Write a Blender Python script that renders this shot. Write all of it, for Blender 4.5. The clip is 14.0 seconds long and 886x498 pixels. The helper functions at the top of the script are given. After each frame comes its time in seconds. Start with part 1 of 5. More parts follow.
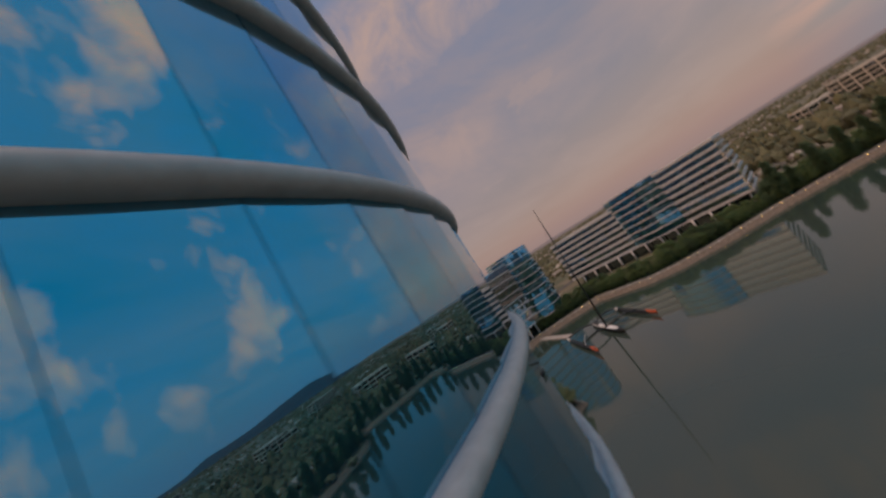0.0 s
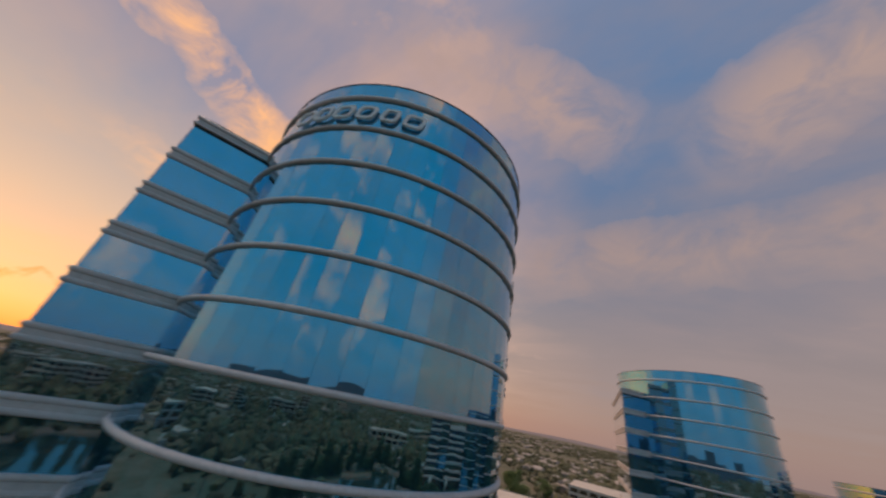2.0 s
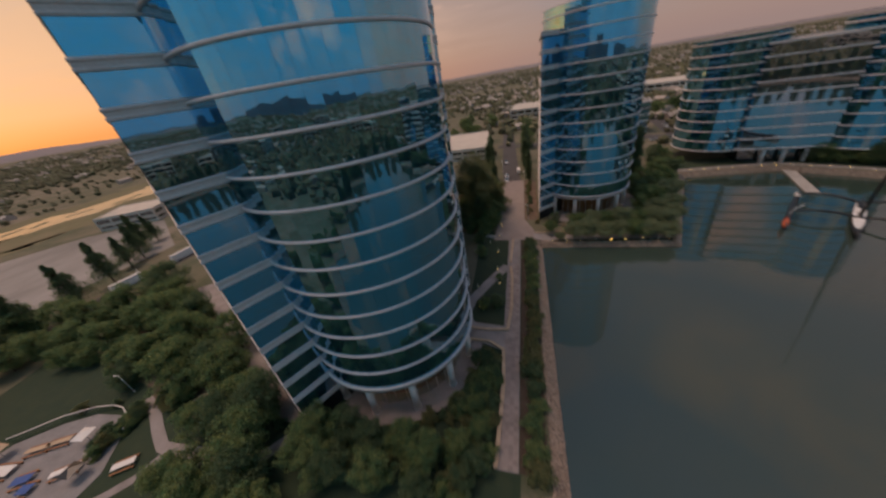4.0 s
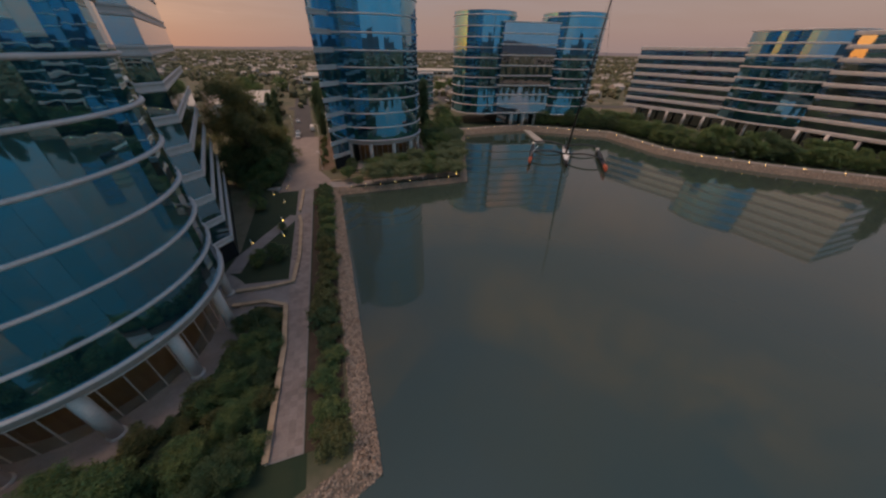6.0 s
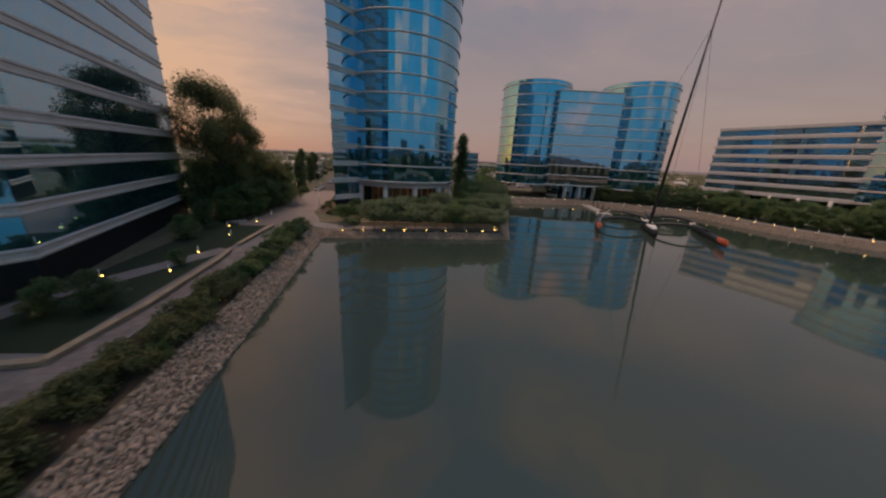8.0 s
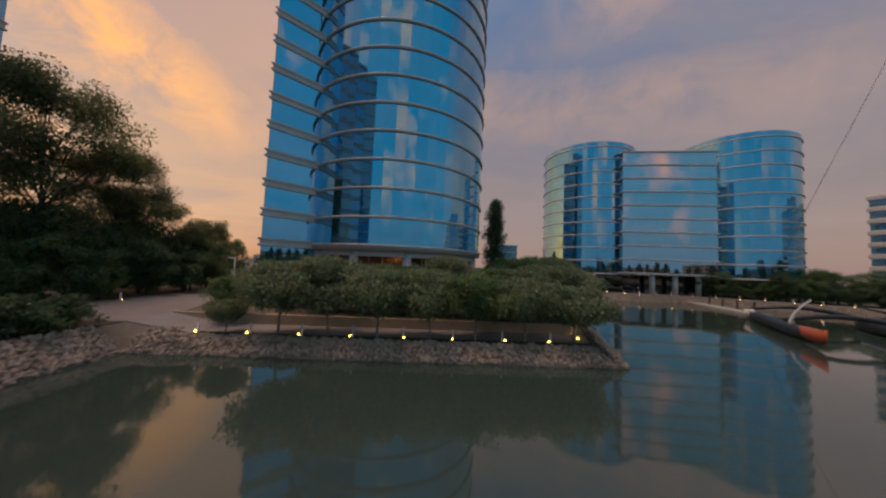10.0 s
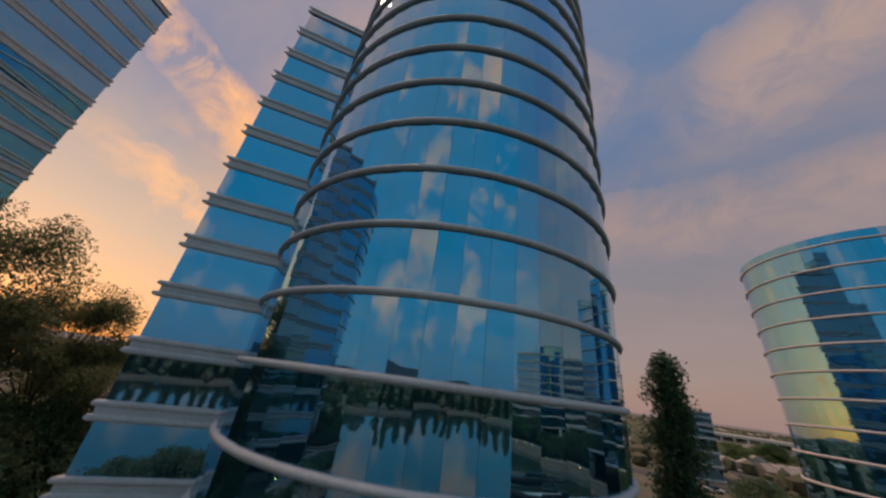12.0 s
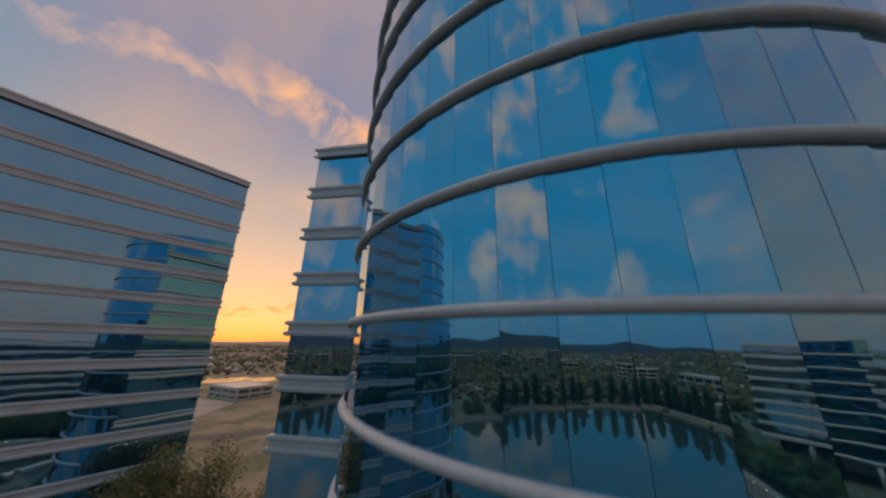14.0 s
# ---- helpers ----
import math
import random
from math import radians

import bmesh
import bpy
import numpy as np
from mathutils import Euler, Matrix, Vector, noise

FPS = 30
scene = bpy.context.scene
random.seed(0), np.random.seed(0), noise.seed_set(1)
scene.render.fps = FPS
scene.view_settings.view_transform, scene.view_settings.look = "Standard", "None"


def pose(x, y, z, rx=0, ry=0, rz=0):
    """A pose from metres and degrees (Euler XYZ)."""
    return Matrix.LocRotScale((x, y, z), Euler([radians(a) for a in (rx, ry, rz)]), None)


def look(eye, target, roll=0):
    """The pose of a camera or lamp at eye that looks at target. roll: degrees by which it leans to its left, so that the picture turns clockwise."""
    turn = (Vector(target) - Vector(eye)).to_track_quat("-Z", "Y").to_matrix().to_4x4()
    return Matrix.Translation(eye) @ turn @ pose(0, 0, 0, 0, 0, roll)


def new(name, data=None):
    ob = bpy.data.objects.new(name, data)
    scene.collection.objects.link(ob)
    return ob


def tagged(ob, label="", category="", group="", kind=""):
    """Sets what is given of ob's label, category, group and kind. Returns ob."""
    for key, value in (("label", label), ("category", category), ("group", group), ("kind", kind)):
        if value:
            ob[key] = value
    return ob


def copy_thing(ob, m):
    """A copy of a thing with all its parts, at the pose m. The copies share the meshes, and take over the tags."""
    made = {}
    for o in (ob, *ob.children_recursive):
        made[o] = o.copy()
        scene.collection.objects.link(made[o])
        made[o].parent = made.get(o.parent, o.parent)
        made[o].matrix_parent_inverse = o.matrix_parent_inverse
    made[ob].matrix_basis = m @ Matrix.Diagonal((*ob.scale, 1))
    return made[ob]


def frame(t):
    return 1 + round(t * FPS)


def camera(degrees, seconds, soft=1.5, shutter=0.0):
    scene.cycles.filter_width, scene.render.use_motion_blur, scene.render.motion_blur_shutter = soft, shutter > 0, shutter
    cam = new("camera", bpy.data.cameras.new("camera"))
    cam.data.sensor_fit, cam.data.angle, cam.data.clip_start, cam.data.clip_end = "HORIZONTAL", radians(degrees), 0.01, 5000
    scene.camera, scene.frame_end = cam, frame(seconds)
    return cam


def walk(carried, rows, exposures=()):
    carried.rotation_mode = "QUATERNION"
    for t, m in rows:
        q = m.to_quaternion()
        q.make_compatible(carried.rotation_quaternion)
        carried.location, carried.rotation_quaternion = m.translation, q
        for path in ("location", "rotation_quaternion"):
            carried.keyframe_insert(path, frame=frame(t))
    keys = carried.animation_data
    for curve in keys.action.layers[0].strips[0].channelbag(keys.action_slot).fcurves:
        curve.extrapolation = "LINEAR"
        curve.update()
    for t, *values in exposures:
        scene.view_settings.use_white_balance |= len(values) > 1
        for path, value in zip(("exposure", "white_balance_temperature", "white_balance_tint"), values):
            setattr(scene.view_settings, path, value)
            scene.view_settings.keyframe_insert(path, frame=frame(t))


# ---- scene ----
cam = camera(112.2, 14.0, soft=2.3, shutter=0.25)
PATH = [
    (0, (-26.33, -63.42, 41.55), (-20.13, -55.73, 43.14), -32.57),
    (0.5, (-21.86, -64.58, 41.01), (-16.72, -56.89, 44.82), -20.90),
    (1, (-16.70, -66.07, 42.63), (-13.62, -58.13, 47.87), -11.50),
    (1.5, (-12.51, -69.08, 42.57), (-12.81, -60.68, 47.98), 2.21),
    (2, (-9.46, -72.57, 44.15), (-13.50, -64.72, 48.85), 11.57),
    (2.5, (-6.87, -76.05, 47.35), (-13.30, -69.02, 50.40), 11.05),
    (3, (-6.28, -80.73, 49.30), (-11.33, -72.10, 49.62), 1.59),
    (3.5, (-5.45, -84.29, 50.19), (-9.60, -75.50, 47.85), -4.95),
    (4, (-4.60, -86.91, 50.28), (-7.32, -78.66, 45.32), -9.94),
    (4.2, (-1.79, -87.75, 49.09), (-3.80, -79.80, 43.36), -10.94),
    (6.3, (3.32, -80.58, 30.62), (6.19, -72.69, 25.20), 1.45),
    (6.5, (4.57, -79.27, 29.22), (7.23, -71.09, 24.10), 1.61),
    (7, (7.95, -73.45, 23.62), (10.14, -64.67, 19.36), 2.26),
    (7.5, (10.58, -66.44, 18.55), (12.52, -57.30, 14.98), 3.13),
    (9.8, (21.56, -26.97, 5.48), (22.20, -16.99, 5.64), 1.85),
    (10.4, (24.03, -16.38, 5.62), (23.80, -6.50, 7.15), 3.45),
    (11, (25.52, -6.77, 7.45), (24.21, 2.70, 10.40), 4.41),
    (11.5, (26.44, 0.05, 10.93), (23.96, 8.93, 14.80), 6.74),
    (12, (27.47, 4.58, 15.88), (23.74, 12.88, 20.04), 7.77),
    (12.5, (27.04, 7.70, 21.02), (22.32, 15.38, 25.36), 6.99),
    (13.2, (26.89, 10.22, 29.10), (20.80, 17.03, 33.17), 1.53),
    (13.5, (26.80, 10.75, 32.75), (20.16, 17.16, 36.61), 0.20),
    (14, (26.79, 11.46, 38.97), (19.20, 17.24, 41.98), 1.09),
]
walk(cam, [(t, look(eye, target, roll)) for t, eye, target, roll in PATH], [(0, 0.12), (14, 0.12)])
# ---- world: dusk sky with lit clouds, the sun just set towards -x ----
SUN_AZ = radians(85)  # to the left of +y
SUNV = Vector((-math.sin(SUN_AZ), math.cos(SUN_AZ), 0.03))


class Nodes:
    """A short way to write node trees."""

    def __init__(self, tree):
        self.tree = tree

    def add(self, kind, **values):
        n = self.tree.nodes.new(kind)
        for key, value in values.items():
            if key == "op":
                n.operation = value
            elif key == "blend":
                n.data_type, n.blend_type = "RGBA", value
            elif key == "ramp":
                while len(n.color_ramp.elements) < len(value):
                    n.color_ramp.elements.new(0.5)
                for e, (at, col) in zip(n.color_ramp.elements, value):
                    e.position = at
                    e.color = (*col, 1) if len(col) == 3 else col
        return n

    def put(self, socket, value):
        if isinstance(value, bpy.types.NodeSocket):
            self.tree.links.new(value, socket)
        else:
            socket.default_value = value

    def math(self, op, a, b=0.0, c=0.0, clamp=False):
        n = self.add("ShaderNodeMath", op=op)
        n.use_clamp = clamp
        for s, v in zip(n.inputs, (a, b, c)):
            self.put(s, v)
        return n.outputs[0]

    def vmath(self, op, a, b=(0, 0, 0)):
        n = self.add("ShaderNodeVectorMath", op=op)
        self.put(n.inputs[0], a)
        self.put(n.inputs[1], b)
        return n.outputs["Value"] if op in ("DOT_PRODUCT", "LENGTH") else n.outputs[0]

    def mix(self, fac, a, b, blend="MIX"):
        n = self.add("ShaderNodeMix", blend=blend)
        self.put(n.inputs[0], fac)
        self.put(n.inputs[6], a if isinstance(a, bpy.types.NodeSocket) else (*a, 1))
        self.put(n.inputs[7], b if isinstance(b, bpy.types.NodeSocket) else (*b, 1))
        return n.outputs[2]

    def ramp(self, fac, stops):
        n = self.add("ShaderNodeValToRGB", ramp=stops)
        self.put(n.inputs[0], fac)
        return n.outputs[0]

    def noise(self, vec, scale, detail=4.0, rough=0.5, distort=0.0):
        n = self.add("ShaderNodeTexNoise")
        self.put(n.inputs["Vector"], vec)
        n.inputs["Scale"].default_value, n.inputs["Detail"].default_value = scale, detail
        n.inputs["Roughness"].default_value, n.inputs["Distortion"].default_value = rough, distort
        return n.outputs[0]


def grey(v):
    return (v, v, v)


world = bpy.data.worlds.new("dusk")
world.use_nodes = True
world.node_tree.nodes.clear()
W = Nodes(world.node_tree)
way = W.add("ShaderNodeTexCoord").outputs["Generated"]
sky = W.add("ShaderNodeTexSky")
sky.sky_type, sky.sun_disc, sky.sun_elevation, sky.sun_rotation = "NISHITA", False, radians(1.0), -SUN_AZ
split = W.add("ShaderNodeSeparateXYZ")
W.put(split.inputs[0], way)
up = split.outputs[2]
near = W.math("MULTIPLY_ADD", W.vmath("DOT_PRODUCT", way, tuple(SUNV.normalized())), 0.5, 0.5)  # 1 towards the set sun
height = W.math("MAXIMUM", up, 0.0)
away = W.ramp(height, [(0.0, (0.29, 0.205, 0.19)), (0.08, (0.29, 0.205, 0.195)), (0.22, (0.24, 0.195, 0.205)), (0.42, (0.165, 0.175, 0.235)), (0.62, (0.105, 0.165, 0.285)), (0.91, (0.12, 0.19, 0.33)), (1.0, (0.17, 0.25, 0.42))])
glow = W.ramp(height, [(0.0, (0.96, 0.36, 0.09)), (0.05, (0.95, 0.46, 0.21)), (0.14, (0.80, 0.47, 0.28)), (0.25, (0.67, 0.45, 0.31)), (0.39, (0.50, 0.39, 0.34)), (0.62, (0.19, 0.23, 0.36)), (0.91, (0.13, 0.20, 0.34)), (1.0, (0.17, 0.25, 0.42))])
east = W.ramp(height, [(0.0, (0.13, 0.22, 0.30)), (0.07, (0.07, 0.22, 0.325)), (0.22, (0.012, 0.24, 0.375)), (0.5, (0.0, 0.25, 0.40)), (0.91, (0.012, 0.25, 0.40)), (1.0, (0.17, 0.25, 0.42))])
open_side = W.ramp(W.math("MULTIPLY_ADD", W.vmath("DOT_PRODUCT", way, (0.1, -0.995, 0.0)), 0.5, 0.5), [(0.56, grey(0)), (0.73, grey(1))])  # 1 towards the clear south
away = W.mix(open_side, away, east)
clear = W.mix(W.math("MULTIPLY", W.math("POWER", near, 4.0), W.math("MULTIPLY_ADD", open_side, -0.8, 1.0)), away, glow)
# clouds on a flat layer overhead
lift = W.math("ADD", height, 0.10)
flat = W.add("ShaderNodeCombineXYZ")
W.put(flat.inputs[0], W.math("DIVIDE", split.outputs[0], lift))
W.put(flat.inputs[1], W.math("DIVIDE", split.outputs[1], lift))
layer = flat.outputs[0]
turned = W.add("ShaderNodeMapping")
W.put(turned.inputs["Vector"], layer)
turned.inputs["Rotation"].default_value = (0, 0, radians(35))
turned.inputs["Scale"].default_value = (0.9, 1.3, 1)
cover = W.noise(turned.outputs[0], 0.62, 6.0, 0.55, 0.35)
puffs = W.noise(turned.outputs[0], 1.9, 6.0, 0.58, 0.25)
veil = W.math("MULTIPLY", W.ramp(cover, [(0.38, grey(0)), (0.60, grey(0.9))]), W.math("MULTIPLY_ADD", open_side, -0.9, 1.0))
tall = W.add("ShaderNodeMapping")  # towering heaps in the south, seen in the glass
W.put(tall.inputs["Vector"], way)
tall.inputs["Scale"].default_value = (1.0, 1.0, 0.62)
banks = W.noise(tall.outputs[0], 4.2, 3.0, 0.5, 0.2)
billows = W.noise(tall.outputs[0], 12.0, 5.0, 0.55, 0.3)
south = W.math("MULTIPLY", W.ramp(W.math("MULTIPLY_ADD", billows, 0.35, W.math("MULTIPLY", banks, 0.75)), [(0.565, grey(0)), (0.65, grey(0.5)), (0.73, grey(0.9))]), open_side)
heaps = W.math("MULTIPLY", W.ramp(W.math("MULTIPLY_ADD", puffs, 0.55, W.math("MULTIPLY", cover, 0.60)), [(0.58, grey(0)), (0.665, grey(0.85)), (0.75, grey(1))]), W.math("SUBTRACT", 1.0, open_side))
heaps = W.math("MAXIMUM", heaps, south)
cloud = W.math("MAXIMUM", veil, heaps)
cloud = W.math("MULTIPLY", cloud, W.ramp(height, [(0.02, grey(0.0)), (0.10, grey(0.65)), (0.3, grey(0.9))]))
cloud = W.math("MULTIPLY", cloud, W.ramp(near, [(0.68, grey(1)), (0.88, grey(0.3))]))
cloud_col = W.ramp(near, [(0.0, (0.32, 0.235, 0.225)), (0.52, (0.29, 0.225, 0.23)), (0.68, (0.60, 0.37, 0.28)), (0.85, (0.95, 0.48, 0.19)), (1.0, (1.05, 0.48, 0.13))])
cloud_col = W.mix(open_side, cloud_col, (1.35, 0.52, 0.27))
dusk = W.mix(cloud, clear, cloud_col)
# single clouds: two pale bands overhead, a long lit streak above the sunset, thinner ones beside it
for a0, e0, a1, e1, wide, fine, lit in ((58, 57, -12, 46, 0.11, 1.3, (0.42, 0.29, 0.26)), (-24, 41, -92, 36, 0.13, 1.5, (0.41, 0.285, 0.25)), (10, 25, -60, 22, 0.10, 1.2, (0.34, 0.245, 0.23)),
                                         (90, 39, 62, 32, 0.07, 1.7, (1.12, 0.53, 0.19)), (72, 33, 34, 20, 0.10, 1.5, (1.12, 0.51, 0.16)), (79, 23, 48, 11, 0.04, 2.6, (1.0, 0.50, 0.22)),
                                         (92, 5, 78, 4, 0.010, 5.0, (0.80, 0.24, 0.06)), (116, 33, 96, 38, 0.03, 2.4, (0.66, 0.40, 0.29))):
    p0 = Vector((-math.sin(radians(a0)) * math.cos(radians(e0)), math.cos(radians(a0)) * math.cos(radians(e0)), math.sin(radians(e0))))
    p1 = Vector((-math.sin(radians(a1)) * math.cos(radians(e1)), math.cos(radians(a1)) * math.cos(radians(e1)), math.sin(radians(e1))))
    side, mid = p0.cross(p1).normalized(), (p0 + p1).normalized()
    wisp = W.noise(way, 5.0 * fine, 6.0, 0.62, 0.5)
    dist = W.math("ABSOLUTE", W.math("ADD", W.vmath("DOT_PRODUCT", way, tuple(side)), W.math("MULTIPLY_ADD", W.noise(way, 2.6 * fine, 5.0, 0.6), 0.18, -0.09)))
    body = W.math("SUBTRACT", 1.0, W.math("DIVIDE", dist, wide), clamp=True)
    ends = W.ramp(W.vmath("DOT_PRODUCT", way, tuple(mid)), [(max(0, p0.dot(mid) - 0.03), grey(0)), (min(1, p0.dot(mid) + 0.05), grey(1))])
    streak = W.math("MULTIPLY", W.math("MULTIPLY", W.math("POWER", body, 0.5), ends), W.ramp(wisp, [(0.36, grey(0.05)), (0.60, grey(1))]))
    dusk = W.mix(W.math("MULTIPLY", streak, 0.97), dusk, lit)
below = W.math("LESS_THAN", up, -0.01)
dusk = W.mix(below, dusk, (0.05, 0.045, 0.04))
both = W.mix(1.0, dusk, W.mix(1.0, sky.outputs[0], grey(0.03), "MULTIPLY"), "ADD")
back = W.add("ShaderNodeBackground")
W.put(back.inputs[0], both)
back.inputs[1].default_value = 1.0
W.put(W.add("ShaderNodeOutputWorld").inputs[0], back.outputs[0])
scene.world = world

# fill lamp added high in the west to brighten ground and foliage after sunset
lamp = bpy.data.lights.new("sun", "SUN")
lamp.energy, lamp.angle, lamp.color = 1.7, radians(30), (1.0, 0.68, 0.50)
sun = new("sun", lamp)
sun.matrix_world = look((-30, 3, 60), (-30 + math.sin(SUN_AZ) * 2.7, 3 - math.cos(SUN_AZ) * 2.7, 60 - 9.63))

# ---- materials ----


def material(name, rough=0.6, metal=0.0, col=grey(0.5), col2=None, scale=1.0, bump=0.0, bump_scale=8.0, spec=0.5, by_piece=0.0, stain=0.0, lo=0.35, hi=0.65, stretch=None):
    """Two-scale mottled surface: col to col2 over a coarse noise, finer grain over it, relief, stains and a shift from piece to piece."""
    m = bpy.data.materials.new(name)
    m.use_nodes = True
    n = Nodes(m.node_tree)
    shader = m.node_tree.nodes["Principled BSDF"]
    where = n.add("ShaderNodeTexCoord").outputs["Object"] if by_piece == 0 else n.add("ShaderNodeNewGeometry").outputs["Position"]
    if stretch:
        mp = n.add("ShaderNodeMapping")
        n.put(mp.inputs["Vector"], where)
        mp.inputs["Scale"].default_value = stretch
        where = mp.outputs[0]
    coarse = n.ramp(n.noise(where, scale, 5.0, 0.6), [(lo, grey(0)), (hi, grey(1))])
    colour = n.mix(coarse, col, col2 or tuple(c * 0.8 for c in col))
    fine = n.noise(where, scale * 9, 4.0, 0.65)
    colour = n.mix(0.45, colour, n.ramp(fine, [(0.25, grey(0.45)), (0.8, grey(1.0))]), "MULTIPLY")
    if stain:
        spots = n.ramp(n.noise(where, scale * 0.35, 6.0, 0.7, 0.6), [(0.5, grey(1)), (0.68, grey(1 - stain))])
        colour = n.mix(1.0, colour, spots, "MULTIPLY")
    if by_piece:
        r = n.add("ShaderNodeObjectInfo").outputs["Random"]
        g = n.add("ShaderNodeNewGeometry").outputs["Random Per Island"]
        v = n.math("FRACT", n.math("ADD", r, g))
        colour = n.mix(1.0, colour, n.ramp(v, [(0, grey(1 - by_piece)), (1, grey(1 + by_piece * 0.6))]), "MULTIPLY")
    n.put(shader.inputs["Base Color"], colour)
    n.put(shader.inputs["Roughness"], n.math("MULTIPLY_ADD", fine, 0.2, rough - 0.1, True))
    shader.inputs["Metallic"].default_value = metal
    shader.inputs["Specular IOR Level"].default_value = spec
    if bump:
        b = n.add("ShaderNodeBump")
        b.inputs["Strength"].default_value, b.inputs["Distance"].default_value = bump, 0.05
        n.put(b.inputs["Height"], n.noise(where, bump_scale, 5.0, 0.6))
        n.put(shader.inputs["Normal"], b.outputs[0])
    return m


def glass_mirror(name, tint, wave=0.012, scale=0.16):
    """Coated mirror glazing: a blue metal coat, each pane a shade apart, faintly warped."""
    m = bpy.data.materials.new(name)
    m.use_nodes = True
    n = Nodes(m.node_tree)
    s = m.node_tree.nodes["Principled BSDF"]
    r = n.add("ShaderNodeObjectInfo").outputs["Random"]
    g = n.add("ShaderNodeNewGeometry").outputs["Random Per Island"]
    v = n.math("FRACT", n.math("ADD", r, g))
    pos = n.add("ShaderNodeNewGeometry").outputs["Position"]
    dust = n.ramp(n.noise(pos, 0.5, 5.0, 0.6), [(0.3, grey(0.93)), (0.7, grey(1.0))])
    c = n.mix(1.0, n.mix(v, tint, tuple(t * 0.93 for t in tint)), dust, "MULTIPLY")
    n.put(s.inputs["Base Color"], c)
    s.inputs["Metallic"].default_value = 0.95
    s.inputs["Specular Tint"].default_value = (0.62, 0.86, 1.0, 1)
    s.inputs["Coat Weight"].default_value, s.inputs["Coat IOR"].default_value, s.inputs["Coat Roughness"].default_value = 0.85, 1.4, 0.006  # the outer sheet
    n.put(s.inputs["Roughness"], n.math("MULTIPLY_ADD", n.noise(pos, 1.5, 3.0), 0.03, 0.005))
    b = n.add("ShaderNodeBump")
    b.inputs["Strength"].default_value, b.inputs["Distance"].default_value = 1.0, wave
    n.put(b.inputs["Height"], n.noise(pos, scale * 2, 2.0))
    n.put(s.inputs["Normal"], b.outputs[0])
    n.put(s.inputs["Coat Normal"], b.outputs[0])
    return m


def emitter(name, col, power):
    m = bpy.data.materials.new(name)
    m.use_nodes = True
    s = m.node_tree.nodes["Principled BSDF"]
    s.inputs["Base Color"].default_value = (*col, 1)
    s.inputs["Emission Color"].default_value = (*col, 1)
    s.inputs["Emission Strength"].default_value = power
    return m


GLASS = glass_mirror("mirror_glass", (0.09, 0.47, 0.715))
GLASS_FLAT = glass_mirror("facade_glass", (0.12, 0.46, 0.73), 0.012, 0.1)
GLASS_SILVER = glass_mirror("silver_glass", (0.42, 0.54, 0.66), 0.012, 0.1)
DARKGLASS = glass_mirror("dark_glass", (0.16, 0.20, 0.23))
MULLION = material("mullion", 0.4, 0.6, (0.03, 0.04, 0.05))
LEDGE = material("ledge_paint", 0.45, 0.0, (0.70, 0.66, 0.64), (0.64, 0.59, 0.57), 0.5, 0.1, 6, stain=0.1)
CONCRETE = material("concrete", 0.8, 0.0, (0.44, 0.41, 0.38), (0.36, 0.335, 0.31), 0.4, 0.2, 5, stain=0.2)
ROOFING = material("roof_gravel", 0.9, 0.0, (0.30, 0.29, 0.28), (0.22, 0.21, 0.2), 0.5, 0.3, 14)
PAVING = material("paving", 0.8, 0.0, (0.32, 0.29, 0.285), (0.255, 0.23, 0.225), 0.35, 0.2, 9, stain=0.2)
TERRACE = material("terrace_paving", 0.75, 0.0, (0.27, 0.26, 0.265), (0.21, 0.205, 0.21), 0.3, 0.2, 6, stain=0.25)
BLUE = material("blue_cover", 0.6, 0.0, (0.03, 0.10, 0.35), (0.025, 0.08, 0.28), 1.5, 0.3, 4)
PAVER = material("paver", 0.8, 0.0, (0.33, 0.275, 0.255), (0.27, 0.225, 0.21), 0.35, 0.2, 9, by_piece=0.2)
SANDSTONE = material("sandstone", 0.85, 0.0, (0.56, 0.43, 0.30), (0.47, 0.35, 0.24), 0.7, 0.4, 6, by_piece=0.15)
ASPHALT = material("asphalt", 0.85, 0.0, (0.085, 0.08, 0.08), (0.06, 0.058, 0.06), 0.25, 0.3, 20, stain=0.2)
GRAVEL = material("gravel", 0.95, 0.0, (0.34, 0.32, 0.30), (0.235, 0.225, 0.21), 0.018, 0.4, 0.4, stain=0.3, stretch=(1.6, 0.5, 1))
GRASSBANK = material("grass_bank", 0.9, 0.0, (0.10, 0.13, 0.03), (0.14, 0.15, 0.045), 0.1, 0.4, 10)
MARSH = material("marsh_grass", 0.95, 0.0, (0.13, 0.13, 0.06), (0.20, 0.17, 0.10), 0.03, 0.4, 1, stain=0.3)
LEAFMOULD = material("leaf_mould", 0.95, 0.0, (0.17, 0.115, 0.085), (0.11, 0.085, 0.06), 0.25, 0.4, 6, stain=0.3)
LAWN = material("lawn", 0.9, 0.0, (0.018, 0.04, 0.02), (0.03, 0.048, 0.022), 0.35, 0.5, 30)
SOIL = material("soil", 0.95, 0.0, (0.085, 0.06, 0.045), (0.06, 0.045, 0.03), 0.5, 0.5, 10)
ROCK = material("riprap_rock", 0.85, 0.0, (0.46, 0.355, 0.28), (0.36, 0.275, 0.215), 0.8, 0.5, 5, by_piece=0.35)
BANK = material("bank_earth", 0.95, 0.0, (0.22, 0.18, 0.145), (0.16, 0.13, 0.105), 0.6, 0.5, 6)
BARK = material("bark", 0.9, 0.0, (0.09, 0.065, 0.05), (0.06, 0.045, 0.035), 2.0, 0.6, 12)


